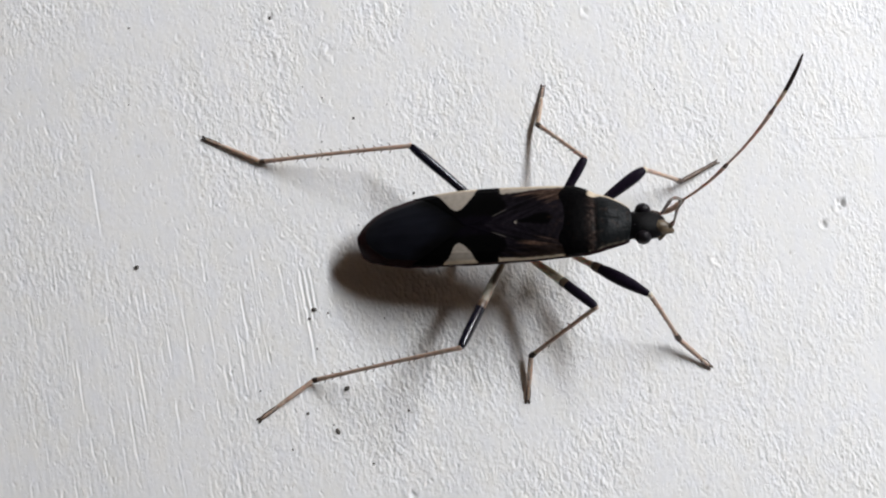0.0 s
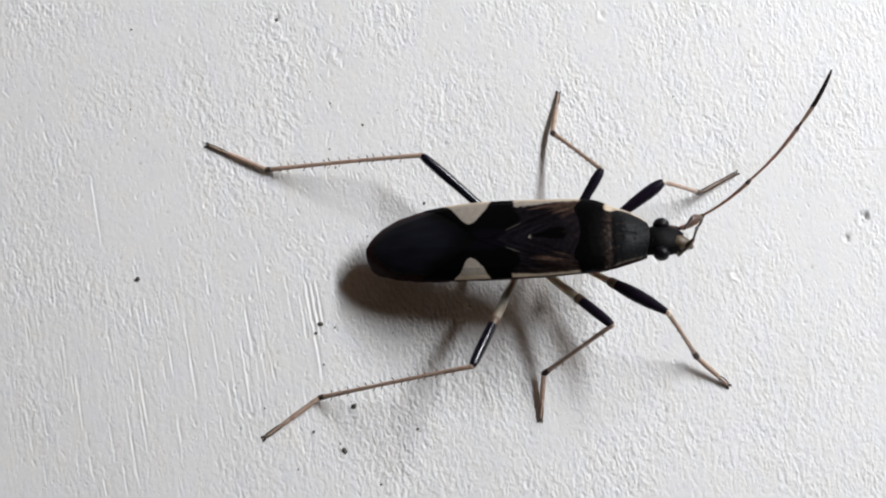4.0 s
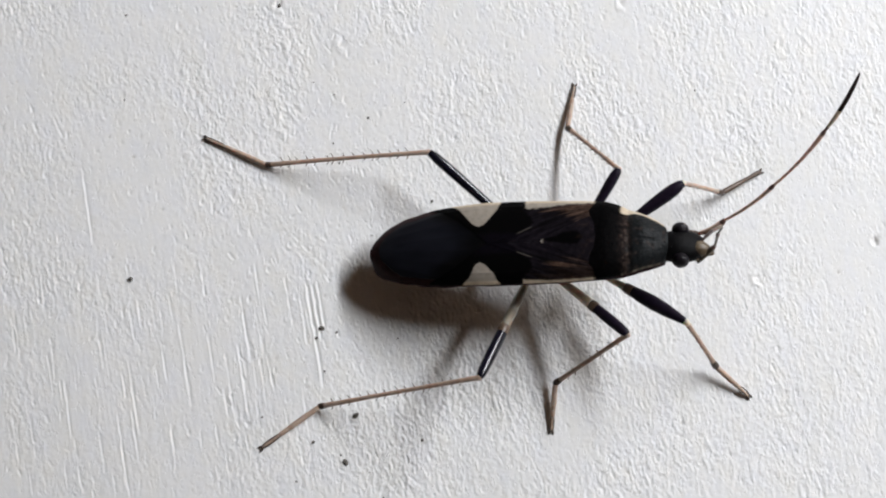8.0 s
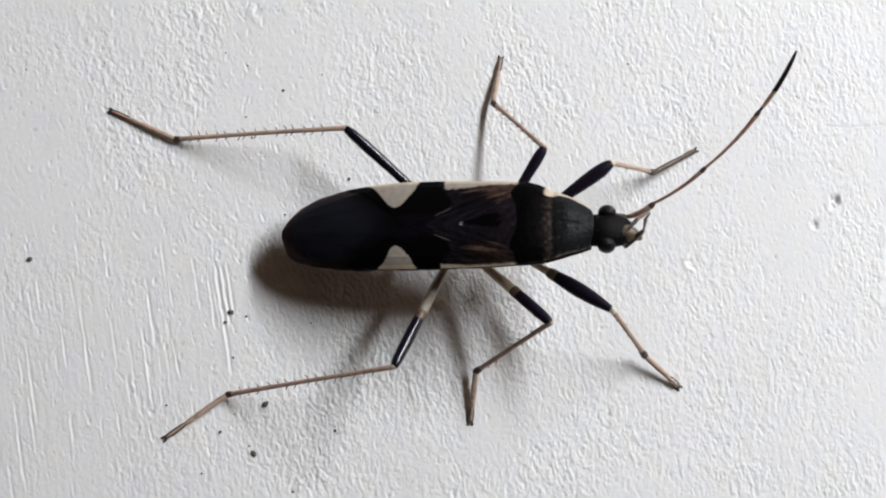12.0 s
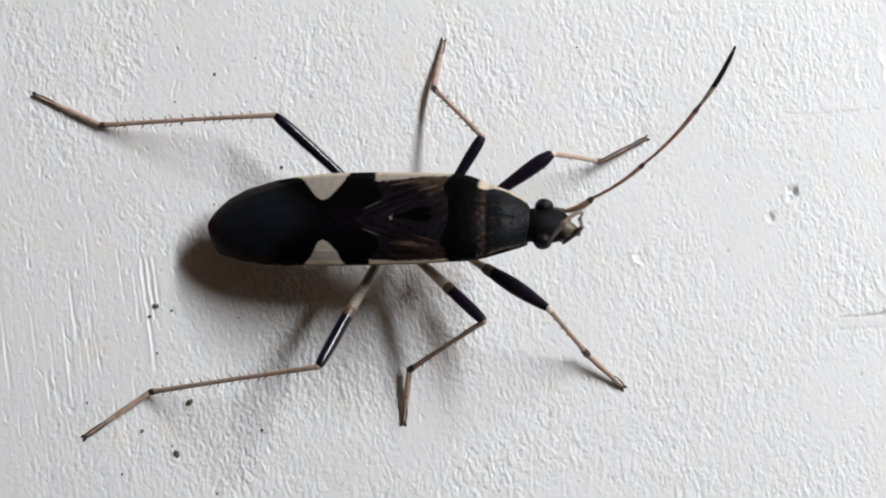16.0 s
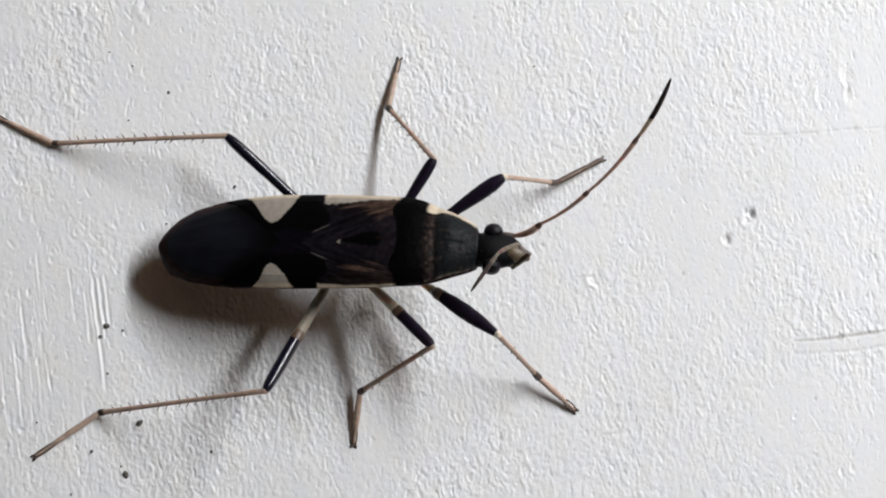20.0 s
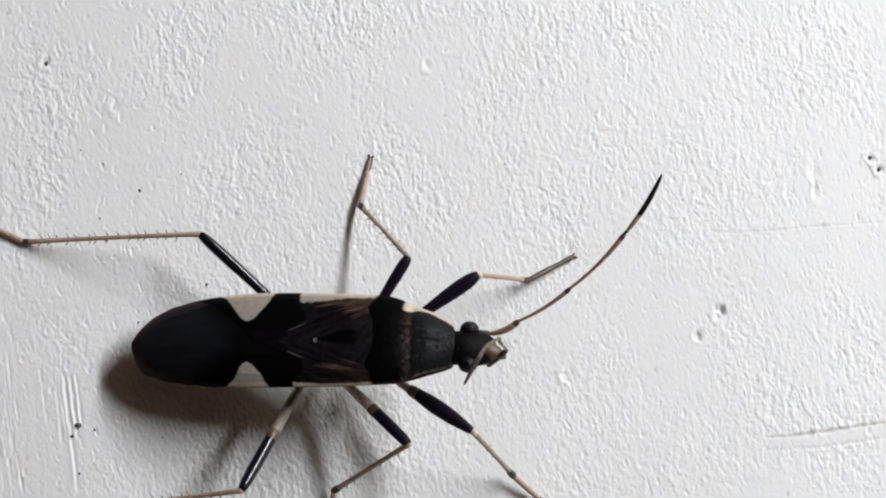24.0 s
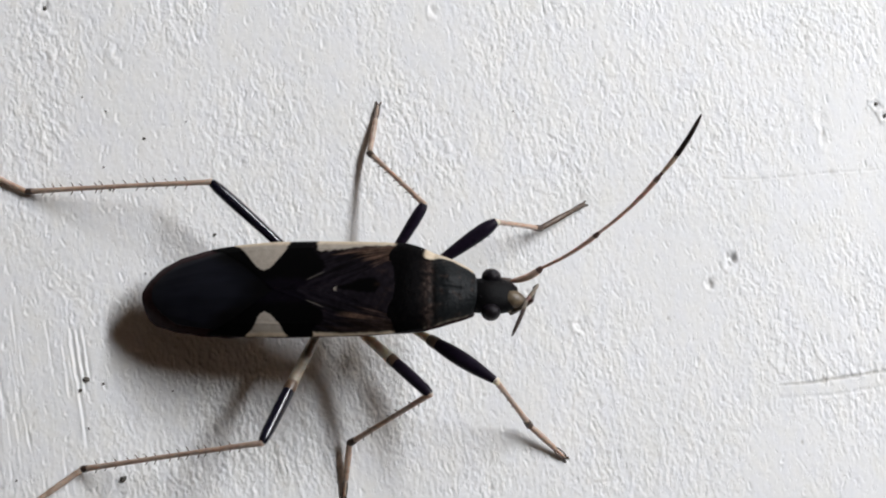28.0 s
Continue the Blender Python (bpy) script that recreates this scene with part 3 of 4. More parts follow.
def scutellum(bug):
    cols = []
    for k in range(29):
        q = -1 + 2 * k / 28
        cols.append([(u, middle(u) + q * (0.03 + 0.52 * (u - 5.42) ** 0.95)) for u in (5.42 + 1.85 * m / 44 for m in range(45))])

    def dome(u, v):
        return 0.04 * math.exp(-((u - 6.5) / 0.7) ** 2) * math.exp(-(v / 0.5) ** 2) + 0.006 * wob(u, v, 14.0)

    def blot(u, v):
        r = abs(v - middle(u) - 0.04) + 0.06 * wob(u, v, 5.0)
        return step_in(grown(((5.55, 0.05), (6.2, 0.2), (6.6, 0.26), (6.75, 0.02)), u) - r, -0.02, 0.05)
    marks = {"brown": lambda u, v: (1 - blot(u, v)) * (0.8 + 0.4 * wob(u, v, 6.0)), "tan": lambda u, v: 0.1 * max(0.0, wob(u, v, 7.0, 4.0)) * step_in(u, 6.5, 6.7),
             "velvet": lambda u, v: 1.0, "margin": lambda u, v: 0.0, "pale": lambda u, v: 0.8 * step_in(u, 5.53, 5.46)}
    return part("scutellum", sheet(cols, 0.028, 0.04, marks, dome, 1.0, 0.3), WING, bug, "black triangular scutellum")


def pronotum_material():
    k = Nodes("pronotum", rough=0.5, spec=0.07)
    n = k.noise(9.0, 4.0, 0.65)
    dark = k.ramp(n, [(0.3, (0.001, 0.001, 0.0012)), (0.7, (0.0032, 0.003, 0.0032))])
    grey = k.ramp(n, [(0.3, (0.0045, 0.0055, 0.0063)), (0.7, (0.0115, 0.0132, 0.0142))])
    band = k.ramp(n, [(0.35, (0.012, 0.008, 0.007)), (0.55, (0.045, 0.031, 0.026)), (0.74, (0.1, 0.075, 0.06))])
    cream = k.ramp(n, [(0.25, (0.48, 0.38, 0.26)), (0.75, (0.66, 0.58, 0.46))])
    gloss = k.t.nodes.new("ShaderNodeMapRange")
    gloss.inputs["To Min"].default_value, gloss.inputs["To Max"].default_value = 0.015, 0.12
    k.link(k.attr("grey"), gloss.inputs["Value"])
    k.link(gloss.outputs[0], k.b.inputs["Specular IOR Level"])
    c = k.mix(k.attr("grey"), dark, grey)
    c = k.mix(k.attr("tan"), c, band)
    k.colour(k.mix(k.attr("pale"), c, cream))
    k.bump(k.noise(16.0, 2.0), 0.014, 0.8)
    k.bump(k.noise(6.0, 3.0, 0.6), 0.035, 0.8)
    return k.mat


PRONOTUM = pronotum_material()


def pronotum(bug):
    cols = []
    for k in range(57):
        s = -1 + 2 * k / 56
        col = []
        for m in range(70):
            u0 = 7.1 + 0.06 * abs(s) ** 4 - 0.2 * math.exp(-((abs(s) - 0.62) / 0.2) ** 2) + 0.02 * wob(s * 5, 0.3, 2.0)
            u = u0 + (9.37 - 0.17 * abs(s) ** 3 - u0) * m / 69
            col.append((u, s * (half(u) + (0.02 if s > 0 else -0.01))))
        cols.append(col)

    def shape(u, v):
        z = 0.035 * math.exp(-((u - 7.5) / 0.38) ** 2) - 0.06 * math.exp(-((u - 8.14) / 0.11) ** 2) + 0.06 * math.exp(-((u - 8.6) / 0.3) ** 2)
        z -= 0.05 * math.exp(-((v + 0.06) / 0.035) ** 2) * step_in(u, 8.3, 8.5) * step_in(u, 9.1, 8.8)
        z += 0.03 * math.exp(-(((u - 8.62) / 0.12) ** 2 + ((abs(v) - 0.24) / 0.12) ** 2))
        return z + 0.008 * wob(u, v, 12.0)

    def pale(u, v):
        d = half(u) - abs(v)
        wide = (0.24 * math.exp(-((u - 7.98) / 0.26) ** 2) + 0.1) if v > 0 else 0.012
        return step_in(wide + 0.03 * wob(u, v, 5.0) - d, -0.015, 0.03) * step_in(u, 7.86, 7.95) * step_in(u, 9.33, 9.2) * (1.0 if v > 0 else 0.45)
    marks = {"pale": pale, "tan": lambda u, v: max(0.0, math.exp(-((u - 8.08 + 0.07 * wob(u, v, 4.0)) / 0.15) ** 2) * (0.55 + 0.9 * wob(u, v, 8.0, 3.0)), 0.5 * step_in(wob(u, v, 6.0, 8.0), 0.3, 0.5) * step_in(u, 7.8, 8.3)),
             "grey": lambda u, v: step_in(u + 0.1 * wob(u, v, 4.0), 8.05, 8.2)}
    return part("pronotum", sheet(cols, 0.03, 0.14, marks, shape, 0.0, 0.12), PRONOTUM, bug, "dark two-lobed pronotum with cream side margins")


def ball(bm, centre, r, su=1.0, sv=1.0, sn=1.0, seg=20):
    made = bmesh.ops.create_uvsphere(bm, u_segments=seg, v_segments=seg * 2 // 3, radius=1.0)["verts"]
    for v in made:
        v.co = at(*centre) + FWD * (v.co.x * r * su) + LEFT * (v.co.y * r * sv) + UP * (v.co.z * r * sn)
    return bm


def head(bug):
    bm = bmesh.new()
    rings = []
    for u, w, top, bot in ((9.0, 0.5, -0.42, -1.0), (9.3, 0.5, -0.37, -1.1), (9.5, 0.52, -0.33, -1.15), (9.75, 0.55, -0.34, -1.18), (9.95, 0.53, -0.42, -1.18),
                           (10.15, 0.48, -0.52, -1.16), (10.32, 0.38, -0.62, -1.14), (10.44, 0.29, -0.72, -1.12)):
        mid, tall = (top + bot) / 2, (top - bot) / 2
        rings.append([bm.verts.new(at(u, w * math.cos(a) - 0.06, mid + tall * math.sin(a) + 0.004 * wob(u * 3, a * 2, 5.0)))
                      for a in (2 * math.pi * k / 28 for k in range(28))])
    for r0, r1 in zip(rings, rings[1:]):
        for k in range(28):
            bm.faces.new((r0[k], r0[(k + 1) % 28], r1[(k + 1) % 28], r1[k]))
    bm.faces.new(rings[0][::-1])
    bm.faces.new(rings[-1])
    bmesh.ops.recalc_face_normals(bm, faces=bm.faces)
    ob = part("head", bm, BLACK, bug, "black granular head")
    bm = tube(bmesh.new(), [at(10.2, -0.12, -0.84), at(10.38, -0.16, -0.88), at(10.54, -0.2, -0.94), at(10.66, -0.23, -1.02)], [0.29, 0.26, 0.2, 0.11], 18)
    part("snout", bm, SNOUT, ob, "yellow-brown tip of the snout")
    for s in (1, -1):
        part("compound_eye", ball(bmesh.new(), (9.73, s * 0.53 - 0.08, -0.62), 0.285, 0.98, 0.85, 0.95, 24), EYE, ob, "bulging dark compound eye")
        part("ocellus", ball(bmesh.new(), (9.48, s * 0.22, -0.36), 0.03, 1, 1, 1, 8), EYE, ob)
        part("antenna_socket", tube(bmesh.new(), [at(10.02, s * 0.36, -0.8), at(10.2, s * 0.43, -0.95)], [0.14, 0.1], 12), DUSKY if s > 0 else SNOUT, ob)
    bm = tube(bmesh.new(), [at(10.5, 0, -1.08), at(10.1, 0, -1.3), at(9.2, 0, -1.4), at(8.0, 0, -1.45)], [0.08, 0.09, 0.08, 0.05], 10)
    part("rostrum", bm, DUSKY, ob, "slender rostrum folded under the head")
    return ob


LEGS = (
    # name, hip, knee, ankle, foot, femur radius, tibia radius, pale share of the femur, spines
    ("hind_leg", (-0.51, 1.65, 1.3), (-3.19, 3.94, 1.75), (-8.40, 3.90, 0.13), (-10.44, 4.82, 0.1), 0.165, 0.08, 0.2, 15),
    ("middle_leg", (1.95, 1.7, 1.6), (2.92, 3.32, 2.25), (1.60, 5.31, 0.3), (1.92, 6.93, 0.1), 0.165, 0.08, 0.2, 7),
    ("front_leg", (3.08, 1.48, 1.9), (4.95, 2.78, 2.61), (6.72, 3.12, 0.38), (8.20, 4.01, 0.1), 0.205, 0.082, 0.12, 4),
    ("hind_leg", (0.05, -0.1, 1.15), (-1.79, -3.71, 2.73), (-6.66, -4.17, 0.2), (-8.55, -5.53, 0.1), 0.17, 0.08, 0.53, 15),
    ("middle_leg", (0.92, -0.05, 1.3), (2.97, -2.27, 2.66), (0.97, -3.37, 0.34), (0.83, -4.95, 0.1), 0.17, 0.085, 0.53, 7),
    ("front_leg", (2.26, 0.01, 1.6), (4.81, -1.92, 2.98), (6.26, -2.81, 0.46), (7.43, -3.74, 0.1), 0.215, 0.088, 0.36, 4),
)


def leg(row, bug, rng):
    name, hip, knee, ankle, foot, rf, rt, pale, spines = row
    hip, knee, ankle, foot = Vector(hip), Vector(knee), Vector(ankle), Vector(foot)
    foot.z = surface_height(foot.x, foot.y) + 0.05
    shank = (knee - hip)
    front = name == "front_leg"
    top_front = front and knee.y > 0
    if top_front:
        prof = [(0.0, 0.6), (0.3, 0.8), (0.5, 0.98), (0.7, 1.08), (0.85, 1.05), (0.95, 0.82), (1.0, 0.52)]
    elif front:
        prof = [(0.0, 0.42), (0.25, 0.55), (0.38, 0.82), (0.52, 1.05), (0.64, 1.1), (0.78, 0.98), (0.9, 0.74), (1.0, 0.5)]
    else:
        prof = [(0.0, 0.6), (0.2, 0.86), (0.5, 0.97), (0.66, 1.04), (0.82, 1.04), (0.94, 0.94), (1.0, 0.7)]
    hind = name == "hind_leg"
    cut = pale

    def run(a, b, k=9):
        return [(a + (b - a) * i / (k - 1)) for i in range(k)]
    bow = Vector((0, 0, 1)) * shank.length * 0.02

    def on(q):
        return hip + shank * q + bow * (4 * q * (1 - q))
    tip = 1.0 - 0.45 * rf / shank.length
    femur = part("femur", tube(bmesh.new(), [on(q) for q in run(cut, tip, 14)], [rf * grown(prof, q) for q in run(cut, tip, 14)], 18, 0.92), GLOSS if hind else SATIN, bug, "glossy black " + name.replace("_", " ") + " femur")
    if top_front:
        under = shank.normalized().cross(Vector((0, 0, 1))).normalized()
        for q in (0.62, 0.72, 0.82):
            p = on(q) + under * rf * 0.95 * grown(prof, q)
            part("spine", tube(bmesh.new(), [p, p + under * 0.03, p + under * 0.06 + shank.normalized() * 0.02], [0.022, 0.015, 0.006], 6), GLOSS, femur)
        bm = bmesh.new()
        for k in range(26):
            q = 0.3 + 0.68 * k / 26
            way = (under * (1 if k % 2 else -1) + shank.normalized() * 0.5).normalized()
            p = on(q) + way * rf * 0.9 * grown(prof, q)
            tube(bm, [p, p + way * 0.035, p + way * 0.06], [0.008, 0.006, 0.003], 4)
        part("fine_hairs", bm, DUSKY, femur, "short fine hairs along the femur")
    # Hind bases get the greyer cream, which carries the body's shade on them.
    part("femur_base", tube(bmesh.new(), [on(q) for q in run(0.0, cut - 0.02, 7)], [rf * grown(prof, q) for q in run(0.0, cut - 0.02, 7)], 16, 0.92), SHADED_CREAM if hind else BUFF, femur, "cream base of the femur")
    part("femur_ring", tube(bmesh.new(), [on(cut - 0.03), on(cut), on(cut + 0.03)], [rf * grown(prof, cut) * 1.06, rf * grown(prof, cut) * 1.08, rf * grown(prof, cut + 0.03) * 1.05], 16, 0.92), BROWN, femur)
    part("coxa", tube(bmesh.new(), [hip - shank.normalized() * 0.3 + Vector((0.1, 0, 1.0)), hip - shank.normalized() * 0.2 + Vector((0, 0, 0.3)), hip], [rf * 1.5, rf * 1.2, rf * 0.8], 12), CREAM, bug)
    # shin with a dusky ring at either end
    down = ankle - knee
    dirn = down.normalized()
    sag = Vector((0, 0, 1)) * down.length * 0.012
    pts = along(knee, ankle, 14, sag)
    rad = [rt * (1.05 - 0.2 * math.sin(math.pi * k / 13) + 0.12 * (k == 13)) for k in range(14)]
    tibia = part("tibia", tube(bmesh.new(), pts, rad, 12), TAN, bug, "slender tan " + name.replace("_", " ") + " tibia")
    part("knee_joint", tube(bmesh.new(), [knee - shank.normalized() * 0.05, knee, knee + dirn * 0.12], [rt * 1.15, rt * 1.3, rt * 1.05], 12), BUFF if front else TAN, femur)
    part("ankle_ring", tube(bmesh.new(), [ankle - dirn * (0.36 if front else 0.24), ankle - dirn * 0.02], [rt * 1.08, rt * 1.36], 12), DUSKY, tibia, "dark ring at the tip of the tibia")
    side = dirn.cross(Vector((0, 0, 1))).normalized()
    bm = bmesh.new()
    for k in range(spines):
        q = 0.12 + 0.84 * (k + rng.uniform(-0.25, 0.25)) / spines
        for s in (1, -1):
            if rng.random() < (0.5 if front else 0.12):
                continue
            base = knee + down * q + sag * (4 * q * (1 - q))
            way = (side * s + dirn * rng.uniform(0.35, 0.8) + Vector((0, 0, rng.uniform(-0.1, 0.45)))).normalized()
            size = rng.uniform(0.08, 0.15) * (0.4 if front else 0.7 if name == "middle_leg" else 1.0)
            tube(bm, [base + way * rt * 0.7, base + way * (rt + size * 0.6), base + way * (rt + size) + dirn * 0.02], [0.021, 0.015, 0.006], 5)
    part("bristles", bm, BROWN, tibia, "fine bristles along the tibia")
    # foot in three joints and two claws
    flow = foot - ankle
    fdir = flow.normalized()
    a0, a1, a2, a3 = ankle, ankle + flow * 0.52, ankle + flow * 0.66, foot
    sole = BROWN if top_front else TAN
    tarsus = part("tarsus", tube(bmesh.new(), along(a0, a1, 6), [rt * 1.0, rt * 1.05, rt * 1.08, rt * 1.1, rt * 1.1, rt], 12), sole, bug, "tan " + name.replace("_", " ") + " tarsus")
    part("tarsus_joint", tube(bmesh.new(), along(a1, a2, 4), [rt * 0.8, rt * 0.98, rt * 0.98, rt * 0.85], 12), sole, tarsus)
    fside = fdir.cross(Vector((0, 0, 1))).normalized()
    part("tarsus_end", tube(bmesh.new(), along(a2, a3 - fdir * 0.1, 5), [rt * 0.55, rt * 0.5, rt * 0.5, rt * 0.5, rt * 0.5], 12), sole, tarsus, "last joint of the foot")
    # the last joint is edged by two dark rods that end in the claws
    wide = 0.085 if front and knee.y < 0 else 0.06
    for s in (1, -1):
        p = a3 - fdir * 0.06 + fside * s * 0.03
        part("tarsus_rod", tube(bmesh.new(), [a2 - fdir * 0.04 + fside * s * 0.03, a2 + (a3 - a2) * 0.3 + fside * s * wide, a2 + (a3 - a2) * 0.7 + fside * s * wide, p], [0.022, 0.024, 0.025, 0.034], 8), DUSKY, tarsus, "dark edge of the last joint")
        part("claw", tube(bmesh.new(), [p, p + fdir * 0.05 + fside * s * 0.035, p + fdir * 0.1 + fside * s * 0.04 - Vector((0, 0, 0.03)), p + fdir * 0.12 + fside * s * 0.03 - Vector((0, 0, 0.06))],
             [0.036, 0.034, 0.024, 0.01], 8), DUSKY, tarsus)


# ---- feelers: joints in the insect's space ----
FEELER_LEFT = ((5.26, 0.89, 3.4), (5.94, 1.15, 4.05), (7.14, 1.79, 5.9), (8.27, 2.91, 8.1), (8.96, 4.21, 9.8))


def feeler_joint(k, length, parent, name, bow=(0, 0, 0), fat=1.0, place=None, rings=None, pale=CREAM, red=REDDISH):
    """One joint along +z from its root, 0 to length, bent sideways by bow at its middle, laid out by place (in millimetres)."""
    bow = Vector(bow)

    def run(*shares):
        pts = [Vector((0, 0, q * length)) + bow * (4 * q * (1 - q)) for q in shares]
        return [place @ p for p in pts] if place else pts

    def thick(*radii):
        return [r * fat for r in radii]
    if k == 0:
        ob = part(name, tube(bmesh.new(), run(0.02, 0.2, 0.4, 0.6, 0.85), thick(0.07, 0.09, 0.1, 0.105, 0.1), 14), red, parent, "thick reddish-brown first joint of the antenna")
        part("joint_ring", tube(bmesh.new(), run(0.86, 0.98), thick(0.102, 0.075), 12), JOINT, rings or ob)
    elif k in (1, 2):
        r = (0.045, 0.048, 0.05, 0.055, 0.06, 0.068, 0.076) if k == 1 else (0.044, 0.046, 0.05, 0.055, 0.062, 0.07, 0.078)
        ob = part(name, tube(bmesh.new(), run(0.0, 0.12, 0.3, 0.5, 0.68, 0.82, 0.93), thick(*r), 12), red, parent, "thin reddish-brown joint of the antenna")
        part("joint_ring", tube(bmesh.new(), run(0.92, 0.985), thick(0.08, 0.058), 12), JOINT, rings or ob)
    else:
        ob = part(name, tube(bmesh.new(), run(0.33, 0.45, 0.6, 0.75, 0.88, 0.97), thick(0.072, 0.075, 0.073, 0.067, 0.053, 0.026), 12), FEELER_TIP, parent, "blackish spindle-shaped last joint of the antenna")
        part("pale_ring", tube(bmesh.new(), run(0.05, 0.15, 0.25, 0.36), thick(0.05, 0.062, 0.069, 0.073), 12), pale, rings or ob, "cream ring")
        part("joint_root", tube(bmesh.new(), run(0.0, 0.05), thick(0.04, 0.054), 8), JOINT, rings or ob)
    return ob


def toward(a, b):
    """The pose, in metres, of a joint that runs from a to b."""
    a, b = Vector(a), Vector(b)
    return Matrix.Translation(a * MM) @ (b - a).to_track_quat("Z", "Y").to_matrix().to_4x4()


def seed_bug():
    bug = tagged(new("seed_bug"), "black seed bug with cream wing spots standing on white paint", "insect")
    bug.location = (0, 0, 0)
    abdomen(bug)
    wing_tip(bug)
    forewing(1, bug, "black leathery forewing with a cream spot and brown streaks")
    forewing(-1, bug, "black leathery forewing with a cream spot and brown streaks")
    scutellum(bug)
    pronotum(bug)
    head(bug)
    rng = random.Random(5)
    for row in LEGS:
        leg(row, bug, rng)
    left = None
    root = Vector(FEELER_LEFT[0])
    for k in range(4):
        a, b = Vector(FEELER_LEFT[k]), Vector(FEELER_LEFT[k + 1])
        place = Matrix.Translation(a - root) @ (b - a).to_track_quat("Z", "Y").to_matrix().to_4x4()
        bow = place.to_3x3().inverted() @ Vector((0.055, -0.055, 0.0))
        ob = feeler_joint(k, (b - a).length, left or bug, "antenna_joint" if left else "antenna", bow, 1.0, place, left)
        left = left or ob
    left.location = root * MM
    # Right feeler takes darker browns; its dim, backlit look is put into the colour.
    right = [feeler_joint(k, length, bug, "antenna_joint", ((0.0, 0.0, 0.0), (0.0, 0.0, 0.0), (0.0, 0.25, 0.0), (0.0, 0.12, 0.0))[k], 0.8, pale=SNOUT, red=BROWN if k == 1 else SNOUT) for k, length in enumerate((0.85, 1.95, 2.35, 2.1))]
    return bug, left, right


bug, feeler_left, feeler_right = seed_bug()


# ---- grit on the paint ----
def grit(x, y, size, seed, long=1.0):
    rng = random.Random(seed)
    bm = bmesh.new()
    bmesh.ops.create_icosphere(bm, subdivisions=2, radius=1.0)
    turn = rng.uniform(0, 3.1)
    for v in bm.verts:
        k = 1 + 0.35 * noise.noise(v.co * 1.6 + Vector((seed * 3.1, 0, 0)))
        p = Vector((v.co.x * long, v.co.y, v.co.z * 0.6)) * size * k
        v.co = Matrix.Rotation(turn, 3, "Z") @ p
    me = bpy.data.meshes.new("dirt_speck")
    bmesh.ops.scale(bm, vec=(MM, MM, MM), verts=bm.verts)
    bm.to_mesh(me)
    bm.free()
    me.materials.append(DIRT)
    ob = new("dirt_speck", me)
    ob.location = (x * MM, y * MM, (max(surface_height(x + i * 0.03, y + j * 0.03) for i in (-1, 0, 1) for j in (-1, 0, 1)) + size * 0.4) * MM)
    tagged(ob, "tiny dark speck of dirt stuck to the paint", "dirt speck", "dirt specks on the paint")


SPECKS = ((-12.77, 0.0, 0.1, 1.1), (-6.59, -1.56, 0.10, 1.4), (-6.1, -1.68, 0.05, 1.0), (-5.49, -4.42, 0.105, 1.4), (-5.83, -5.95, 0.10, 1.5), (-3.35, -5.21, 0.06, 1.0),
          (-6.86, -5.3, 0.06, 1.3), (-5.98, -5.72, 0.04, 1.0), (-7.4, -6.58, 0.04, 1.0), (-4.62, -7.1, 0.045, 1.2), (-5.04, 5.62, 0.06, 1.0), (-8.0, 9.5, 0.07, 1.6),
          (-13.07, 6.09, 0.035, 1.0), (-6.2, 4.72, 0.035, 1.3), (17.49, 7.42, 0.08, 1.0), (17.76, 7.06, 0.07, 1.6), (6.03, 6.81, 0.035, 1.0), (-3.81, 6.18, 0.03, 1.0),
          (-6.86, 6.82, 0.033, 1.0), (-6.16, 6.41, 0.033, 1.2), (-6.75, -1.88, 0.06, 1.3), (-4.11, -1.86, 0.035, 1.0), (-8.5, -4.49, 0.045, 1.0), (-6.5, -2.98, 0.04, 1.4),
          (-2.94, 2.78, 0.055, 1.3), (-6.0, 4.05, 0.045, 1.0), (-4.94, 1.58, 0.04, 1.0), (-13.08, 9.04, 0.04, 1.5))
for k, (sx, sy, ss, sl) in enumerate(SPECKS):
    grit(sx, sy, ss * 0.78, k + 1, sl)


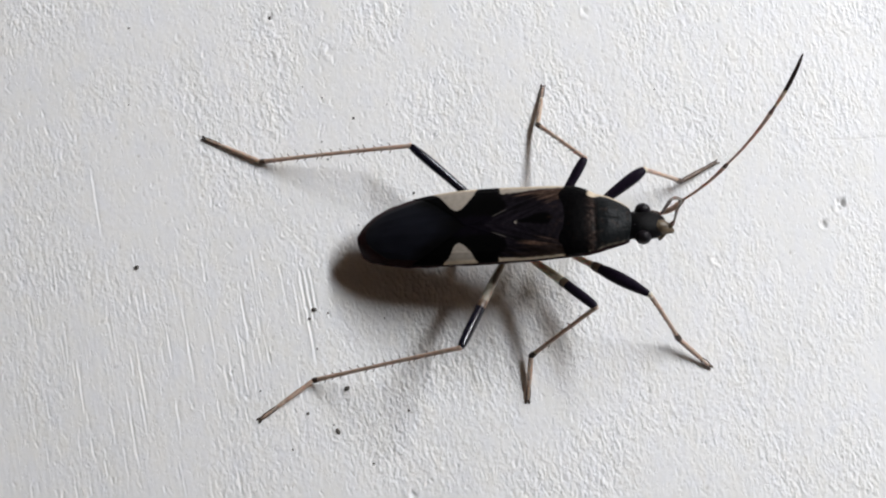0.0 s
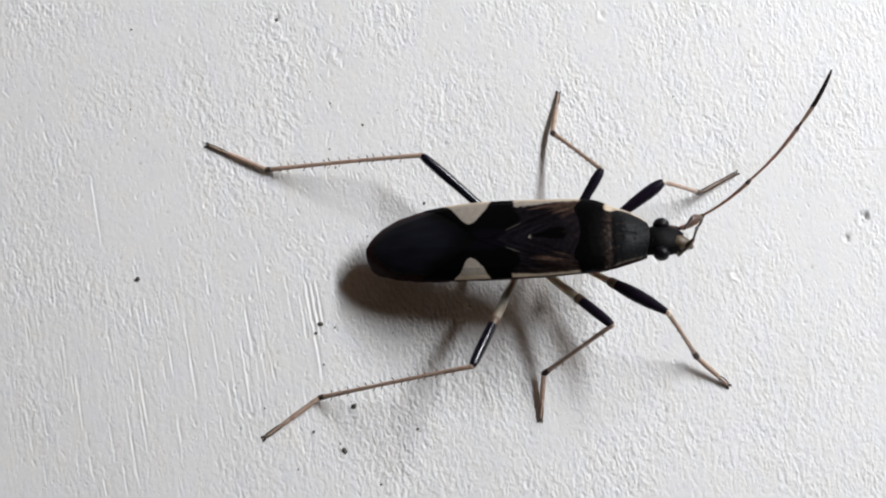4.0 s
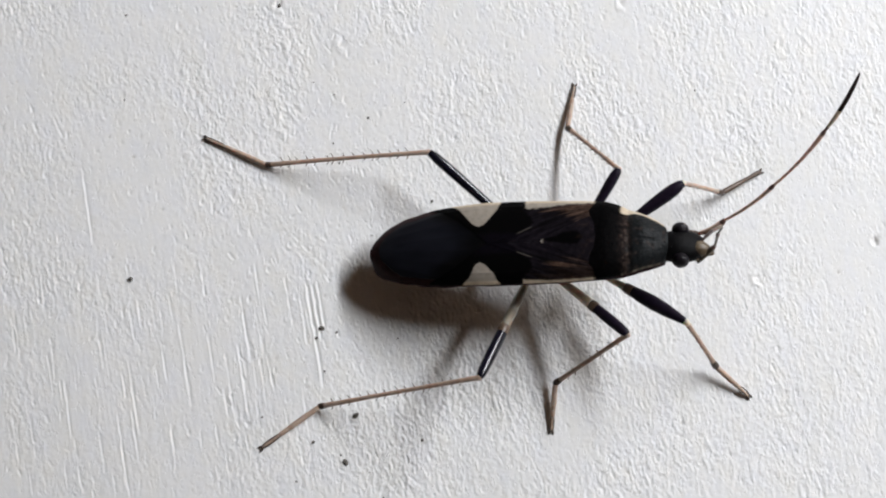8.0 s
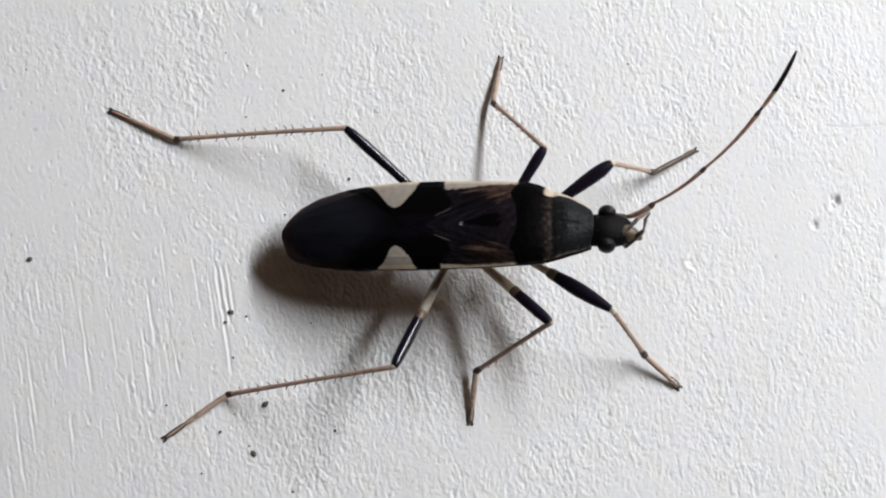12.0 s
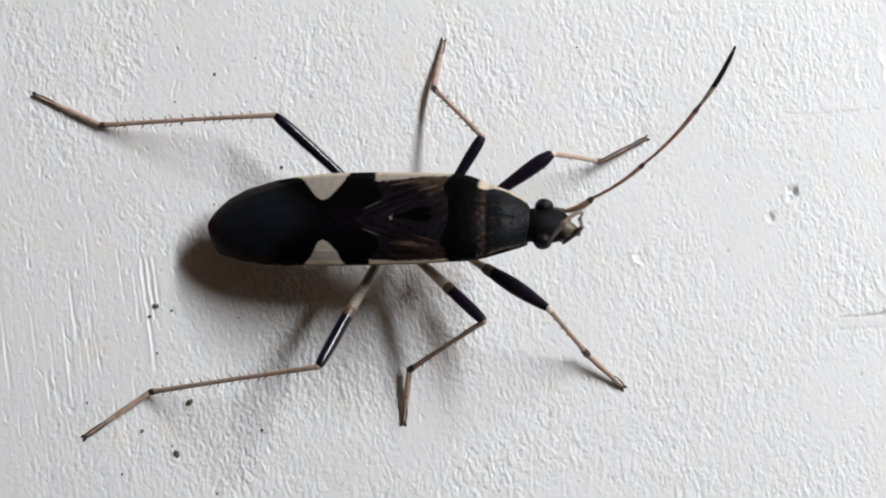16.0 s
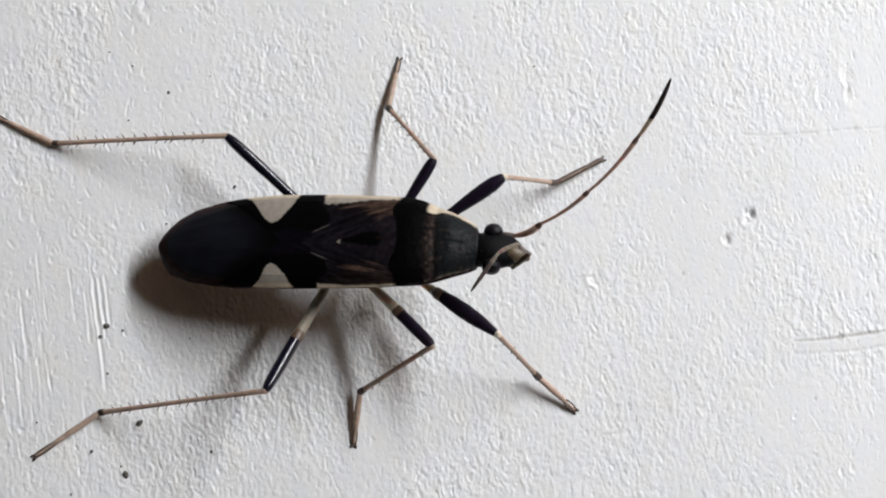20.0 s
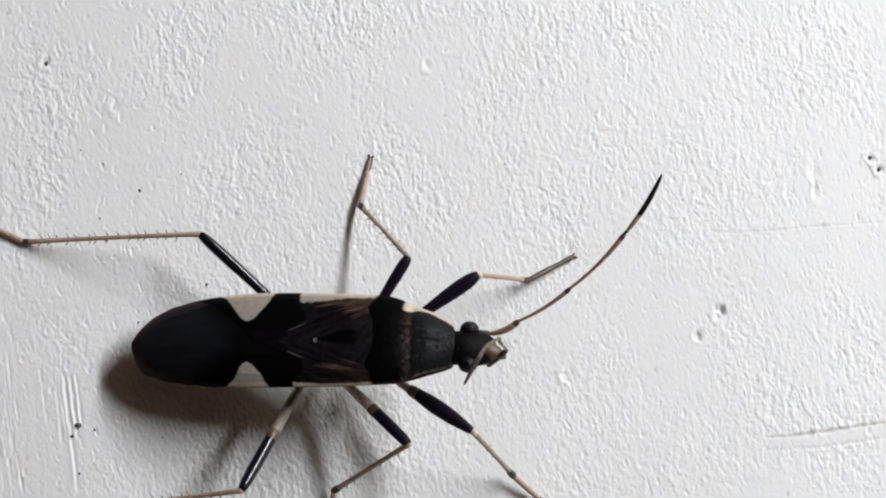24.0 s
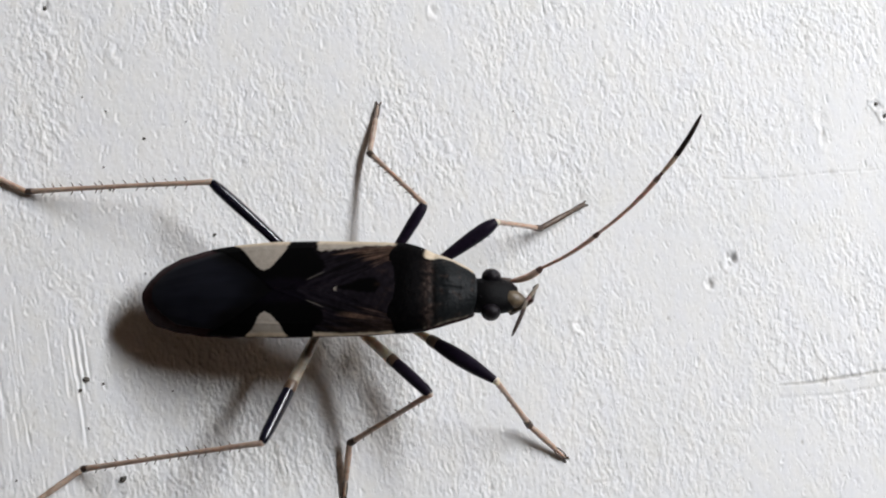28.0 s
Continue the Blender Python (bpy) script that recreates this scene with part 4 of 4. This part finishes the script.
# ---- what moves: both feelers ----
def motions():
    root = Vector(FEELER_LEFT[0]) * MM
    rows = [
        (0.0, -1.22, 1.39, 0.61),
        (1.5, -2.03, 1.60, 0.92),
        (3.0, -1.51, 1.87, 0.54),
        (5.5, -0.19, 0.71, -0.20),
        (7.0, -0.38, 0.41, 0.06),
        (8.5, -0.27, 0.32, 0.10),
        (10.0, -0.68, 1.28, -0.05),
        (11.5, -0.61, 1.17, 0.11),
        (12.5, -0.67, 1.00, -0.04),
        (15.0, -0.13, 1.05, -0.49),
        (16.5, 0.41, 0.44, -0.49),
        (18.0, 0.97, -1.02, -0.40),
        (19.0, 1.61, -1.60, -0.64),
        (20.0, 1.16, -1.70, -0.64),
        (22.5, 0.66, -0.31, -0.54),
        (23.5, 0.28, 0.77, -0.69),
        (24.5, -0.58, 1.53, -0.45),
        (25.5, -0.61, 1.36, -0.31),
        (26.5, -1.15, 2.04, -0.10),
        (27.5, -0.71, 2.04, -0.42),
        (28.0, -0.89, 2.37, -0.44),
    ]
    walk(feeler_left, [(t, Matrix.Translation(root) @ pose(0, 0, 0, *turn)) for t, *turn in rows])
    base = (5.185, -0.047, 3.35)
    bends = [
        (0.0, (5.622, 0.433, 3.899), (5.335, 0.199, 5.814), (4.727, -0.146, 8.057), (3.963, -1.251, 9.671)),
        (3.0, (5.582, 0.328, 4.002), (5.307, 0.131, 5.922), (4.694, -0.157, 8.173), (4.019, -1.255, 9.831)),
        (6.0, (5.627, 0.328, 3.972), (5.313, 0.192, 5.892), (4.686, -0.237, 8.116), (3.933, -1.015, 9.915)),
        (10.0, (5.623, 0.346, 3.964), (5.315, 0.233, 5.886), (4.646, -0.328, 8.068), (3.932, -1.170, 9.854)),
        (15.0, (5.671, 0.301, 3.955), (5.389, 0.140, 5.877), (4.840, -0.337, 8.112), (4.089, -1.302, 9.820)),
        (18.0, (5.640, 0.294, 3.982), (5.202, 0.128, 5.875), (4.482, -0.405, 8.048), (3.637, -1.772, 9.399)),
        (20.0, (5.635, 0.271, 3.997), (5.183, 0.105, 5.887), (4.440, -0.469, 8.041), (3.596, -1.814, 9.416)),
        (23.0, (5.647, 0.291, 3.978), (5.170, 0.223, 5.868), (4.534, -0.385, 8.047), (3.827, -1.632, 9.581)),
        (26.0, (5.663, 0.329, 3.945), (5.330, 0.203, 5.862), (4.592, -0.440, 7.998), (3.842, -1.833, 9.379)),
        (28.0, (5.722, 0.266, 3.930), (5.401, 0.236, 5.854), (4.735, -0.561, 7.962), (4.014, -1.828, 9.474)),
    ]
    for k, ob in enumerate(feeler_right):
        walk(ob, [(t, toward(([base] + joints)[k], joints[k])) for t, *joints in bends])


motions()
